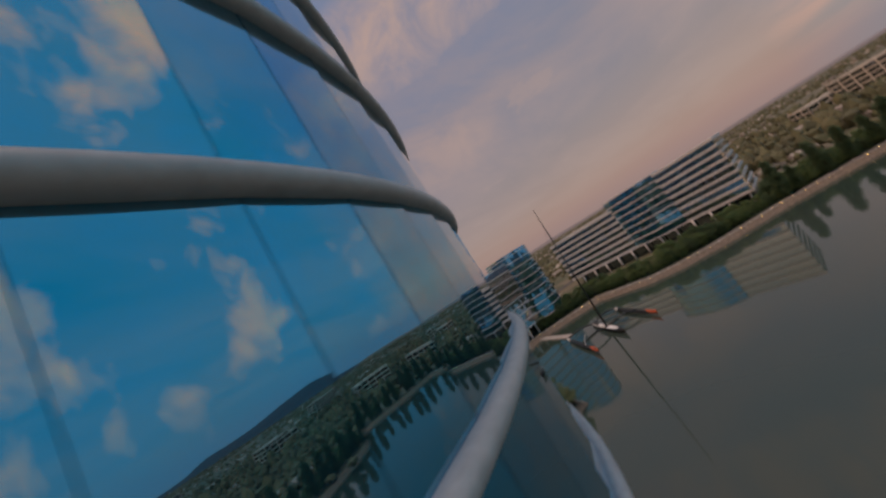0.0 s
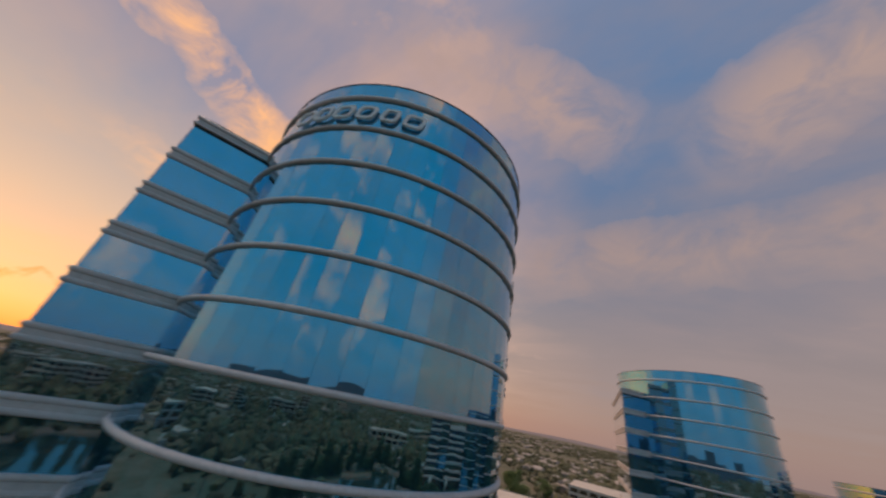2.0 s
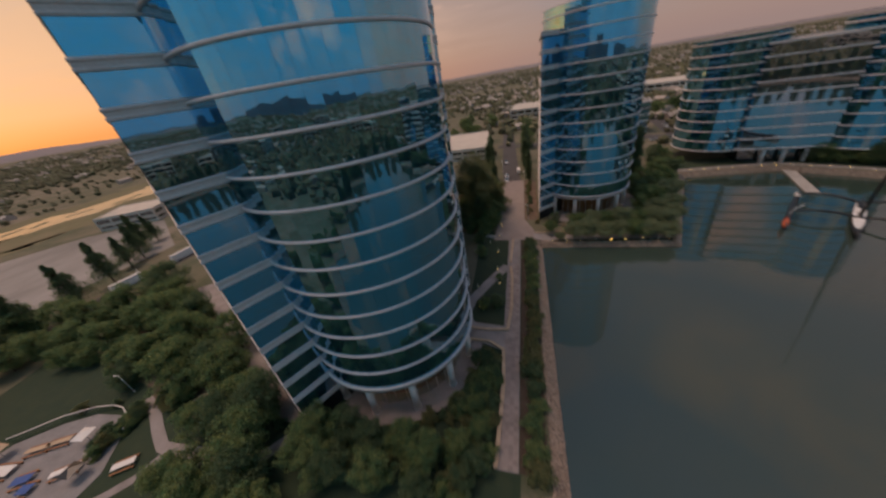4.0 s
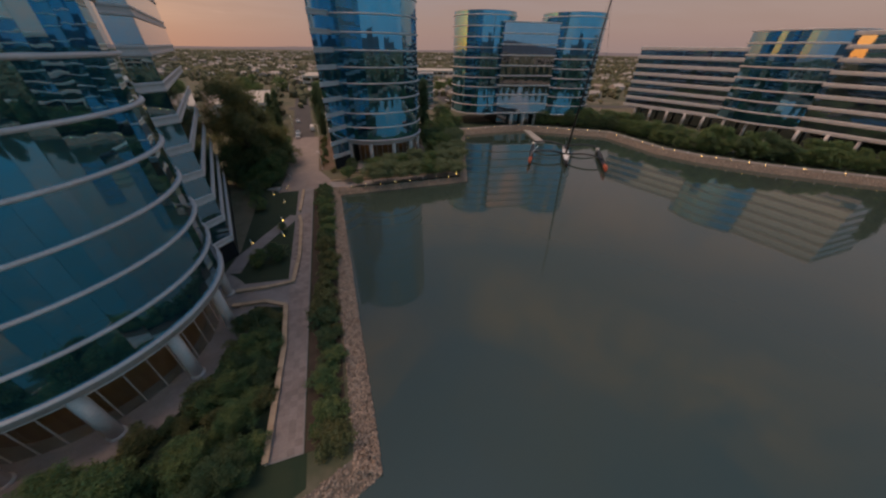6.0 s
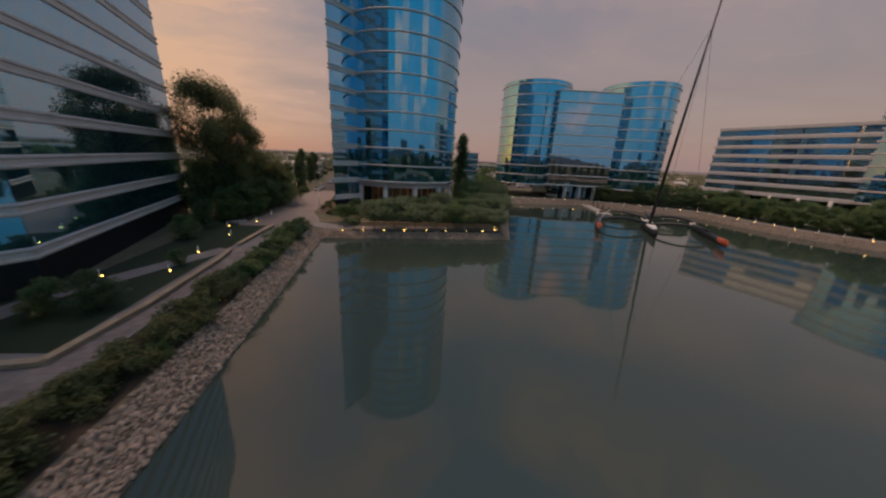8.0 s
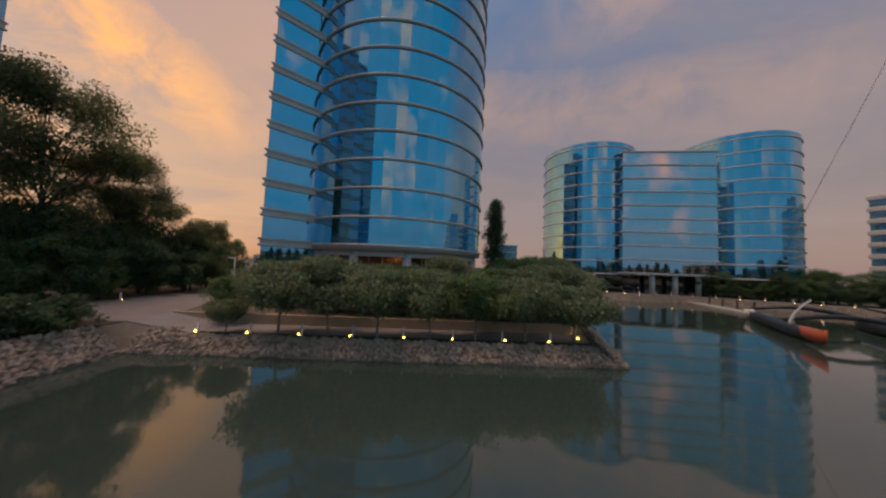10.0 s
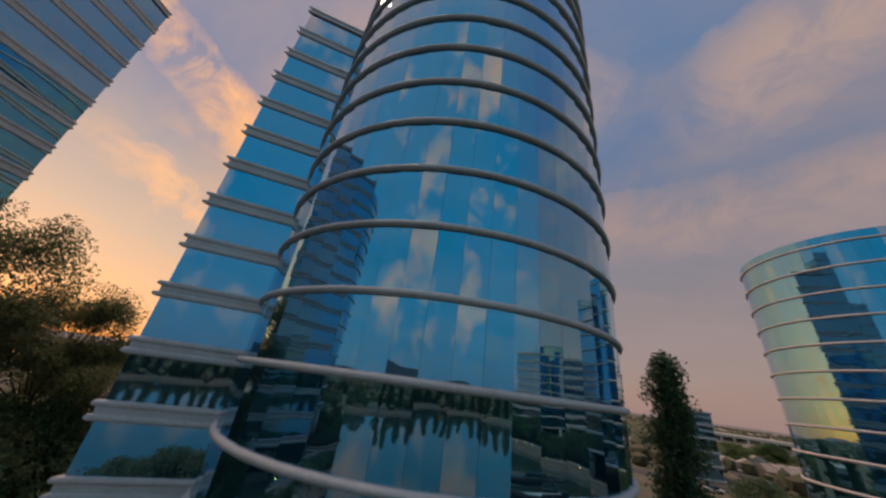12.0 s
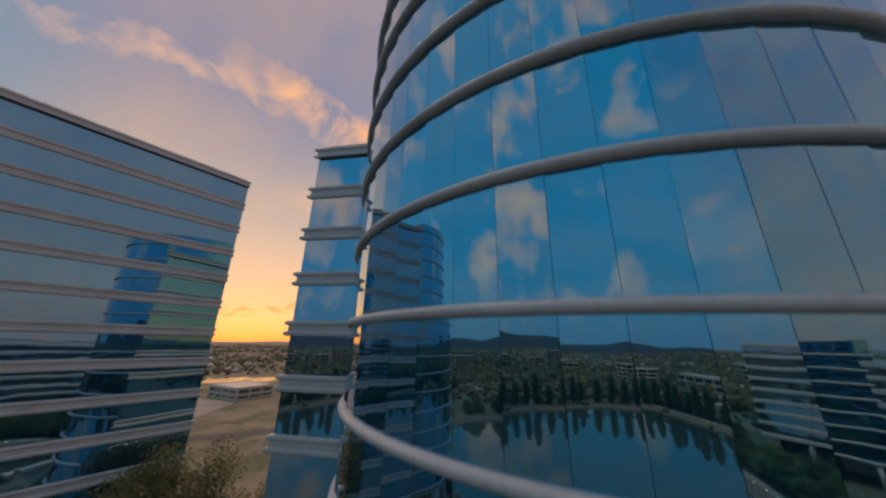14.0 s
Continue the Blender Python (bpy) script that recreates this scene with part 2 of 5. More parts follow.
def leafy(name, col, col2):
    """Leaves: matt, each a shade apart, letting a part of the light through."""
    m = material(name, 0.6, 0.0, col, col2, 0.8, by_piece=0.4, spec=0.3, lo=0.42, hi=0.6)
    n = Nodes(m.node_tree)
    shader = m.node_tree.nodes["Principled BSDF"]
    thin = n.add("ShaderNodeBsdfTranslucent")
    both_ = n.add("ShaderNodeMixShader")
    both_.inputs[0].default_value = 0.52
    m.node_tree.links.new(shader.inputs["Base Color"].links[0].from_socket, thin.inputs[0])
    m.node_tree.links.new(shader.outputs[0], both_.inputs[1])
    m.node_tree.links.new(thin.outputs[0], both_.inputs[2])
    m.node_tree.links.new(both_.outputs[0], m.node_tree.nodes["Material Output"].inputs[0])
    return m


LEAF = leafy("leaves", (0.14, 0.25, 0.115), (0.28, 0.34, 0.135))
LEAF_GREY = leafy("leaves_grey_green", (0.23, 0.31, 0.18), (0.33, 0.37, 0.20))
LEAF_OLIVE = leafy("leaves_olive", (0.17, 0.21, 0.10), (0.27, 0.27, 0.12))
LEAF_DARK = leafy("leaves_dark", (0.105, 0.185, 0.10), (0.18, 0.24, 0.115))
WHITE = material("white_paint", 0.5, 0.0, (0.80, 0.78, 0.76), (0.74, 0.72, 0.70), 0.6, stain=0.1)
BLACK = material("carbon_black", 0.35, 0.0, (0.02, 0.02, 0.022), (0.03, 0.03, 0.03), 1.0)
ORANGE = material("orange_paint", 0.4, 0.0, (0.55, 0.12, 0.04), (0.48, 0.10, 0.04), 0.8)
STEEL = material("brushed_steel", 0.35, 0.9, (0.55, 0.55, 0.56), (0.45, 0.45, 0.46), 2.0)
WOOD = material("lobby_wood", 0.5, 0.0, (0.34, 0.15, 0.055), (0.24, 0.10, 0.04), 0.6, stretch=(3, 3, 0.4))
BEIGE = material("beige_render", 0.8, 0.0, (0.60, 0.55, 0.48), (0.52, 0.47, 0.41), 0.2, stain=0.15)
LAMPGLOW = emitter("lamp_glow", (1.0, 0.55, 0.10), 11.0)
ROOMGLOW = emitter("ceiling_light_glow", (1.0, 0.60, 0.28), 22.0)

WATERMAT = bpy.data.materials.new("lake_water")
WATERMAT.use_nodes = True
N = Nodes(WATERMAT.node_tree)
s_ = WATERMAT.node_tree.nodes["Principled BSDF"]
pos_ = N.add("ShaderNodeNewGeometry").outputs["Position"]
N.put(s_.inputs["Base Color"], N.mix(N.noise(pos_, 0.02, 4.0), (0.024, 0.052, 0.042), (0.048, 0.060, 0.052)))
s_.inputs["Roughness"].default_value, s_.inputs["IOR"].default_value = 0.04, 1.7
b_ = N.add("ShaderNodeBump")
b_.inputs["Strength"].default_value, b_.inputs["Distance"].default_value = 0.5, 0.01
N.put(b_.inputs["Height"], N.math("ADD", N.noise(pos_, 0.5, 3.0), N.math("MULTIPLY", N.noise(pos_, 2.5, 2.0), 0.3)))
N.put(s_.inputs["Normal"], b_.outputs[0])

# far country: woods, roofs and dry grass in patches
LAND = bpy.data.materials.new("far_land")
LAND.use_nodes = True
N = Nodes(LAND.node_tree)
s_ = LAND.node_tree.nodes["Principled BSDF"]
pos_ = N.add("ShaderNodeNewGeometry").outputs["Position"]
c_ = N.mix(N.ramp(N.noise(pos_, 0.006, 6.0, 0.6), [(0.4, grey(0)), (0.6, grey(1))]), (0.11, 0.105, 0.065), (0.175, 0.15, 0.11))
c_ = N.mix(N.ramp(N.noise(pos_, 0.05, 5.0, 0.7), [(0.45, grey(0)), (0.6, grey(1))]), c_, (0.07, 0.08, 0.045))
N.put(s_.inputs["Base Color"], c_)
s_.inputs["Roughness"].default_value = 0.95

# ---- helpers for meshes ----


def mesh_of(bm, name, mat, smooth=False):
    bmesh.ops.recalc_face_normals(bm, faces=bm.faces)
    me = bpy.data.meshes.new(name)
    bm.to_mesh(me)
    bm.free()
    for m in mat if isinstance(mat, (list, tuple)) else [mat]:
        me.materials.append(m)
    if smooth:
        for p in me.polygons:
            p.use_smooth = True
    return me


def raw_mesh(name, verts, faces, mat, smooth=False):
    me = bpy.data.meshes.new(name)
    me.from_pydata(verts, [], faces)
    me.materials.append(mat)
    if smooth:
        for p in me.polygons:
            p.use_smooth = True
    me.update()
    return me


def part(name, bm, mat, parent=None, label="", smooth=False, kind=""):
    ob = new(name, bm if isinstance(bm, bpy.types.Mesh) else mesh_of(bm, name, mat, smooth))
    if parent:
        ob.parent = parent
    return tagged(ob, label=label, kind=kind)


def thing(name, label, category, at=(0, 0, 0), rz=0.0, group="", kind=""):
    ob = new(name)
    ob.empty_display_size = 0.5
    ob.matrix_basis = pose(*at, 0, 0, rz)
    return tagged(ob, label, category, group, kind)


def box(bm, x0, y0, z0, x1, y1, z1, m=None):
    got = bmesh.ops.create_cube(bm, size=1.0, matrix=Matrix.Translation(((x0 + x1) / 2, (y0 + y1) / 2, (z0 + z1) / 2)) @ Matrix.Diagonal((x1 - x0, y1 - y0, z1 - z0, 1)))
    if m is not None:
        bmesh.ops.transform(bm, matrix=m, verts=got["verts"])
    return got["verts"]


def bevel(bm, width, segments=1):
    bmesh.ops.bevel(bm, geom=bm.edges[:], offset=width, segments=segments, affect="EDGES", profile=0.5)
    return bm


def tube(bm, a, b, r0, r1=None, n=8):
    """A tapered round bar from a to b."""
    a, b = Vector(a), Vector(b)
    d = b - a
    m = Matrix.Translation((a + b) / 2) @ d.to_track_quat("Z", "Y").to_matrix().to_4x4()
    return bmesh.ops.create_cone(bm, cap_ends=True, segments=n, radius1=r0, radius2=r0 if r1 is None else r1, depth=d.length, matrix=m)["verts"]


def pipe(bm, pts, r, n=8):
    """A round bar bent through the given points, tapering with r(k) from end to end."""
    rings = []
    for i, p in enumerate(pts):
        d = (pts[min(i + 1, len(pts) - 1)] - pts[max(i - 1, 0)]).normalized()
        u = d.orthogonal().normalized() if i == 0 else (u_last - d * d.dot(u_last)).normalized()
        u_last = u
        w = d.cross(u)
        k = r(i / (len(pts) - 1))
        rings.append([bm.verts.new(p + (u * math.cos(2 * math.pi * j / n) + w * math.sin(2 * math.pi * j / n)) * k) for j in range(n)])
    for a, b in zip(rings, rings[1:]):
        for j in range(n):
            bm.faces.new((a[j], a[(j + 1) % n], b[(j + 1) % n], b[j]))
    bm.faces.new(rings[0][::-1])
    bm.faces.new(rings[-1])
    return bm


def sweep(bm, line, profile, closed=False, caps=True):
    """A profile of (out, z) corners drawn along a plan line; out is to the right of the way along the line. Corners are mitred."""
    n = len(line)
    pts = [Vector((*p[:2], p[2] if len(p) > 2 else 0.0)) for p in line]
    rings = []
    for i, p in enumerate(pts):
        ways = []
        if i > 0 or closed:
            ways.append((p - pts[i - 1]).xy.normalized())
        if i < n - 1 or closed:
            ways.append((pts[(i + 1) % n] - p).xy.normalized())
        outs = [Vector((w.y, -w.x)) for w in ways]
        o = sum(outs, Vector((0, 0))).normalized()
        o /= max(0.35, o.dot(outs[0]))
        rings.append([bm.verts.new((p.x + o.x * k, p.y + o.y * k, p.z + z)) for k, z in profile])
    m = len(profile)
    for i in range(n if closed else n - 1):
        a, b = rings[i], rings[(i + 1) % n]
        for j in range(m):
            bm.faces.new((a[j], a[(j + 1) % m], b[(j + 1) % m], b[j]))
    if caps and not closed:
        bm.faces.new(rings[0])
        bm.faces.new(rings[-1][::-1])
    return bm


def prism(bm, outline, z0, z1):
    lo = [bm.verts.new((x, y, z0)) for x, y in outline]
    hi = [bm.verts.new((x, y, z1)) for x, y in outline]
    n = len(outline)
    for i in range(n):
        bm.faces.new((lo[i], lo[(i + 1) % n], hi[(i + 1) % n], hi[i]))
    bm.faces.new(lo[::-1])
    bm.faces.new(hi)
    return bm


def bullnose(r, depth, h, z=0.0, n=7):
    """The profile of a ledge of height h with a round nose that stands r + depth out of the wall."""
    out = [(0.0, z - h / 2), (0.0, z + h / 2)]
    for i in range(n):
        a = math.pi / 2 - math.pi * i / (n - 1)
        out.append((depth + r * math.cos(a), z + h / 2 * math.sin(a)))
    return out


# ---- ground, lake and banks ----
WATER = -1.8
QUAY = -0.78  # the quay terrace lies lower than the land behind it
LAKE = [(2.5, 0), (38, -0.4), (43.4, 14), (50, 31), (60, 56), (91, 57), (106, 47), (124, 34), (124, 6), (130, -7), (142, -22), (165, -43),
        (197, -80), (220, -150), (150, -200), (60, -190), (0, -160), (-45, -120), (-38, -90), (-27.5, -77), (-6.6, -72.3), (0.7, -69.3), (0, 0)]


def offset(outline, d):
    """A closed outline moved d metres to the right of its way."""
    res = []
    n = len(outline)
    for i in range(n):
        p, a, b = Vector(outline[i]), Vector(outline[i - 1]), Vector(outline[(i + 1) % n])
        w1, w2 = (p - a).normalized(), (b - p).normalized()
        o1, o2 = Vector((w1.y, -w1.x)), Vector((w2.y, -w2.x))
        o = (o1 + o2).normalized()
        o /= max(0.5, o.dot(o1))
        res.append(tuple(p + o * d))
    return res


_area = sum(LAKE[i - 1][0] * LAKE[i][1] - LAKE[i][0] * LAKE[i - 1][1] for i in range(len(LAKE)))
OUT = 1 if _area > 0 else -1  # a counter-clockwise outline has its outside to the right
BRINK = offset(LAKE, OUT * 2.2)
EAST_END = Vector(BRINK[1]).lerp(Vector(BRINK[2]), (6.9 - BRINK[1][1]) / (BRINK[2][1] - BRINK[1][1]))
HOLE = [(BRINK[-1][0], 6.9), tuple(EAST_END)] + BRINK[2:]

bm = bmesh.new()
ring_in = [bm.verts.new((x, y, 0)) for x, y in HOLE]
for i in range(len(ring_in)):
    bm.edges.new((ring_in[i - 1], ring_in[i]))
far = [bm.verts.new((4000 * math.cos(a), 4000 * math.sin(a), 0)) for a in [2 * math.pi * i / 48 for i in range(48)]]
for i in range(48):
    bm.edges.new((far[i - 1], far[i]))
bmesh.ops.triangle_fill(bm, edges=bm.edges[:], use_beauty=True)
for f_ in bm.faces:
    if f_.normal.z < 0:
        f_.normal_flip()
me = bpy.data.meshes.new("ground")
bm.to_mesh(me)
bm.free()
me.materials.append(LAND)
tagged(new("ground", me), "flat land of dry grass and scrub reaching the horizon", "ground", kind="structure")

bm = bmesh.new()
prism(bm, [(-70, -230), (240, -230), (240, 80), (-70, 80)], WATER - 0.4, WATER)
tagged(part("water", bm, WATERMAT, kind="structure"), "calm green lake mirroring towers and sky", "lake")

bm = bmesh.new()
n_ = len(LAKE)
lo_ = [bm.verts.new((*p, WATER - 0.3)) for p in offset(LAKE, -OUT * 0.5)]
mid_ = [bm.verts.new((*p, WATER + 0.9)) for p in offset(LAKE, OUT * 1.0)]
hi_ = [bm.verts.new((*p, QUAY if i < 2 else 0.0)) for i, p in enumerate(BRINK)]
for i in range(n_):
    for a, b in ((lo_, mid_), (mid_, hi_)):
        bm.faces.new((a[i - 1], a[i], b[i], b[i - 1]))
tagged(part("bank", bm, BANK, kind="structure"), "sloping earth bank round the lake", "bank")

# ---- the glass towers ----
FLOOR = 4.0
ZB = 7.87


def arc(cx, cy, r, a0, a1, n):
    return [(cx + r * math.cos(a0 + (a1 - a0) * i / n), cy + r * math.sin(a0 + (a1 - a0) * i / n)) for i in range(n + 1)]


def pane_mesh(w, h):
    """One sheet of mirror glass with a thin dark joint at its right edge; its foot is the origin, it looks to -y."""
    v = [(-w / 2, 0, 0), (w / 2 - 0.012, 0, 0), (w / 2 - 0.012, 0, h), (-w / 2, 0, h),
         (-w / 2, 0.05, 0), (w / 2 - 0.012, 0.05, 0), (w / 2 - 0.012, 0.05, h), (-w / 2, 0.05, h)]
    f = [(0, 1, 2, 3), (1, 5, 6, 2), (5, 4, 7, 6), (4, 0, 3, 7), (3, 2, 6, 7), (0, 4, 5, 1)]
    return raw_mesh("pane", v, f, GLASS)


WING_LIP = [(0.0, -0.60), (0.0, 0.60), (0.14, 0.60), (0.21, 0.53), (0.24, 0.40), (0.21, 0.27), (0.11, 0.20), (0.11, -0.20), (0.21, -0.27), (0.24, -0.40), (0.21, -0.53), (0.14, -0.60)]


def tower(label, centre, facing, radius, rings, wing, wing_top, near_floors, zb=ZB, sign=False):
    """A glass drum of `rings` floors set into the front of a block.
    wing: the block's plan, clockwise from its drum's left junction; its first and last sides meet the drum."""
    cx, cy = centre
    t = thing("office_tower", label, "office tower", (cx, cy, 0))
    off = Vector((-cx, -cy, 0))
    half = math.pi / 2
    top = zb + (rings - 1) * FLOOR
    wtop = zb + (wing_top - 1) * FLOOR

    def loc(p):
        return [(x - cx, y - cy) for x, y in p]

    # core of the drum, behind the panes
    bm = bmesh.new()
    prism(bm, arc(0, 0, radius - 0.32, facing - half, facing + 3 * half, 96)[:-1], zb, top + 2.1)
    part("drum_core", bm, MULLION, t, "dark frame behind the glass")
    # ledges round the drum, one a floor
    for q in range(1, rings + 1):
        z = zb + (q - 1) * FLOOR
        full = z > wtop - 0.5
        span = (facing - math.pi, facing + math.pi) if full else (facing - half - 0.02, facing + half + 0.02)
        line = arc(0, 0, radius - 0.35, *span, 128 if full else 72)
        bm = bmesh.new()
        if q == 1:
            sweep(bm, [(*p, z) for p in line], [(-0.5, -0.5), (-0.5, 0.3), (0.38, 0.3), (0.5, 0.22), (0.52, 0.08), (0.42, 0.02), (0.42, -0.5)], caps=True)
        else:
            sweep(bm, [(*p, z) for p in line], bullnose(0.2, 0.24, 0.39, n=9), caps=True)
        part("ledge", bm, LEDGE, t, "rounded pale ledge", smooth=True)
    bm = bmesh.new()
    sweep(bm, [(*p, top + 2.2) for p in arc(0, 0, radius - 0.35, facing - math.pi, facing + math.pi, 128)], bullnose(0.03, 0.2, 0.08, n=5))
    part("parapet_cap", bm, MULLION, t)
    bm = bmesh.new()
    prism(bm, arc(0, 0, radius - 0.4, 0, 2 * math.pi, 64)[:-1], top + 1.6, top + 2.12)
    part("roof", bm, ROOFING, t)
    # panes: flat sheets set round the drum
    count = 32
    step = math.pi / count
    width = 2 * (radius - 0.2) * math.tan(step / 2)
    pane = pane_mesh(width, FLOOR - 0.02)
    rest_v, rest_f = [], []
    rnd = random.Random(5)
    for q in range(1, rings + 1):
        z = zb + (q - 1) * FLOOR
        full = z >= wtop - 0.5
        for i in range(2 * count if full else count):
            a = facing - half + (i + 0.5) * step
            m = Matrix.Translation(((radius - 0.2) * math.cos(a), (radius - 0.2) * math.sin(a), z)) @ Matrix.Rotation(a + half, 4, "Z")
            m = m @ Matrix.Rotation(rnd.gauss(0, 0.004), 4, "Z") @ Matrix.Rotation(rnd.gauss(0, 0.0025), 4, "X")
            if q == rings:
                m = m @ Matrix.Diagonal((1, 1, 0.54, 1))
            if q in near_floors and i < count:
                ob = new("pane", pane)
                ob.parent = t
                ob.matrix_basis = m
            else:
                k = len(rest_v)
                rest_v += [tuple(m @ v.co) for v in pane.vertices]
                rest_f += [tuple(k + j for j in p.vertices) for p in pane.polygons]
    part("glazing", raw_mesh("glazing", rest_v, rest_f, GLASS), None, t, "blue mirror glass panes", kind="stuff")
    # the block behind: glazed walls, ledges, roof
    plan = loc(wing)
    bm = bmesh.new()
    prism(bm, plan, 0.0, wtop + 0.9)
    part("block_core", bm, MULLION, t, "dark frame behind the glass")
    for i in range(len(plan) - 1):
        a, b = Vector(plan[i]), Vector(plan[i + 1])
        d = (b - a).normalized()
        o = Vector((d.y, -d.x)) * 0.06
        for q in range(0, wing_top):
            z0 = max(0.35, zb + (q - 1) * FLOOR + (0.58 if q else 0.0))
            z1 = zb + q * FLOOR - 0.58
            v = [(*(a + o), z0), (*(b + o), z0), (*(b + o), z1), (*(a + o), z1)]
            part("window_strip", raw_mesh("window_strip", v, [(0, 1, 2, 3)], GLASS_FLAT), None, t)
    for q in range(0, wing_top + 1):
        z = zb + (q - 1) * FLOOR
        bm = bmesh.new()
        lip = WING_LIP if q < wing_top else [(k, max(h, -0.45) + 0.2) for k, h in WING_LIP]
        sweep(bm, [(*p, z) for p in plan], lip)
        part("wing_ledge", bm, LEDGE, t, "pale double-lipped ledge")
    bm = bmesh.new()
    prism(bm, [(x * 0.97, y * 0.97) for x, y in plan], wtop + 0.9, wtop + 1.0)
    part("wing_roof", bm, ROOFING, t)
    # ground floor: columns, lobby glass, lit ceiling
    column = bmesh.new()
    tube(column, (0, 0, 0), (0, 0, zb - 0.55), 0.62, n=20)
    tube(column, (0, 0, 0), (0, 0, 0.3), 0.78, n=20)
    column = mesh_of(column, "column", LEDGE, True)
    for i in range(7):
        a = facing + (i - 3) * math.pi / 6
        ob = new("column", column)
        ob.parent = t
        ob.matrix_basis = Matrix.Translation(((radius - 1.1) * math.cos(a), (radius - 1.1) * math.sin(a), 0))
    bm = bmesh.new()
    prism(bm, arc(0, 0, radius - 4.6, facing - half, facing + half, 24), 0.0, zb - 0.5)
    part("lobby_wall", bm, WOOD, t, "warm wood lobby wall")
    bm = bmesh.new()
    prism(bm, arc(0, 0, radius - 0.5, facing - half, facing + half, 32), zb - 0.5, zb - 0.35)
    part("soffit", bm, LEDGE, t)
    bm = bmesh.new()
    sweep(bm, [(*p, zb) for p in arc(0, 0, radius - 0.95, facing - half, facing + half, 72)], [(-0.3, -1.3), (-0.3, -0.45), (0.3, -0.45), (0.3, -1.3)])
    part("fascia", bm, LEDGE, t, "pale curved beam over the columns", smooth=False)
    lobby = pane_mesh(2 * (radius - 3.0) * math.tan(math.pi / 40), zb - 0.7)
    lobby.materials[0] = LOBBYGLASS
    for i in range(20):
        a = facing - half + (i + 0.5) * math.pi / 20
        ob = new("lobby_pane", lobby)
        ob.parent = t
        ob.visible_shadow = False
        ob.matrix_basis = Matrix.Translation(((radius - 3.0) * math.cos(a), (radius - 3.0) * math.sin(a), 0.1)) @ Matrix.Rotation(a + half, 4, "Z")
        bar = bmesh.new()
        box(bar, -0.045, -0.05, 0, 0.045, 0.05, zb - 0.6)
        ob = part("mullion", bar, LEDGE, t)
        a += math.pi / 40
        ob.matrix_basis = Matrix.Translation(((radius - 3.0) * math.cos(a), (radius - 3.0) * math.sin(a), 0.05)) @ Matrix.Rotation(a + half, 4, "Z")
    for i in range(5):
        a = facing - half + (i + 0.5) * math.pi / 5
        bm = bmesh.new()
        box(bm, -0.22, -0.22, 0, 0.22, 0.22, 0.05)
        ob = part("ceiling_light", bm, ROOMGLOW, t, "warm square ceiling light")
        ob.matrix_basis = Matrix.Translation(((radius - 3.9) * math.cos(a), (radius - 3.9) * math.sin(a), zb - 0.57))
    return t


LOBBYGLASS = bpy.data.materials.new("lobby_glass")
LOBBYGLASS.use_nodes = True
s_ = LOBBYGLASS.node_tree.nodes["Principled BSDF"]
s_.inputs["Base Color"].default_value = (0.75, 0.85, 0.85, 1)
s_.inputs["Transmission Weight"].default_value, s_.inputs["Roughness"].default_value, s_.inputs["IOR"].default_value = 1.0, 0.02, 1.33

A_C, A_R = (-31.08, -45.58), 15.77
B_C, B_R = (15.88, 31.82), 15.28
A_U, B_U = Vector((0.507, 0.862)), Vector((0.73, 0.683))
A_FACE, B_FACE = math.atan2(-0.507, 0.862), math.atan2(-0.73, 0.683)
a_left = Vector(A_C) - A_U * 14.5
a_right = Vector(A_C) + A_U * 14.5
# plans run clockwise round the block seen from outside the front: from the drum's right junction back round to its left one
A_WING = [tuple(a_left), (-42.1, -64.8), (-63.5, -52.0), (-54.0, 6.3), (-29.4, 12.4), (-19.1, -27.0), tuple(a_right)][::-1]
b_left = Vector(B_C) - B_U * 14.0
b_right = Vector(B_C) + B_U * 14.0
B_WING = [tuple(b_left), (-0.1, 16.9), (0.9, 55.2), (20.0, 71.2), tuple(Vector(B_C) + B_U * 20.5 + Vector((-9.0, 10.0))), tuple(b_right)][::-1]
tower("tall round-fronted tower of blue mirror glass beside the lake", A_C, A_FACE, A_R, 16, A_WING, 15, range(6, 15), sign=True)
tower("round-fronted tower of blue mirror glass on the lake quay", B_C, B_FACE, B_R, 14, B_WING, 13, range(2, 11))

# ---- low-rise glass blocks across the lake ----


def drum(t, cx, cy, r, z0, z1, rings, label=""):
    bm = bmesh.new()
    prism(bm, arc(cx, cy, r - 0.25, 0, 2 * math.pi, 64)[:-1], z0, z1)
    part("drum_core", bm, MULLION, t)
    h = (z1 - z0 - 1.5) / (rings - 1)
    for q in range(rings):
        bm = bmesh.new()
        sweep(bm, [(*p, z0 + q * h) for p in arc(cx, cy, r - 0.3, 0, 2 * math.pi, 96)], bullnose(0.22, 0.2, 0.42, n=5))
        part("ledge", bm, LEDGE, t)
    v, f = [], []
    for q in range(rings):
        za, zb_ = z0 + q * h, min(z1, z0 + (q + 1) * h)
        for i in range(64):
            a0, a1 = 2 * math.pi * i / 64, 2 * math.pi * (i + 0.985) / 64
            k = len(v)
            v += [(cx + (r - 0.15) * math.cos(a), cy + (r - 0.15) * math.sin(a), z) for a, z in ((a0, za), (a1, za), (a1, zb_), (a0, zb_))]
            f.append((k, k + 1, k + 2, k + 3))
    part("glazing", raw_mesh("glazing", v, f, GLASS), None, t, "blue mirror glass panes", kind="stuff")
    bm = bmesh.new()
    prism(bm, arc(cx, cy, r - 0.3, 0, 2 * math.pi, 48)[:-1], z1 - 0.1, z1 + 0.1)
    part("roof", bm, ROOFING, t)


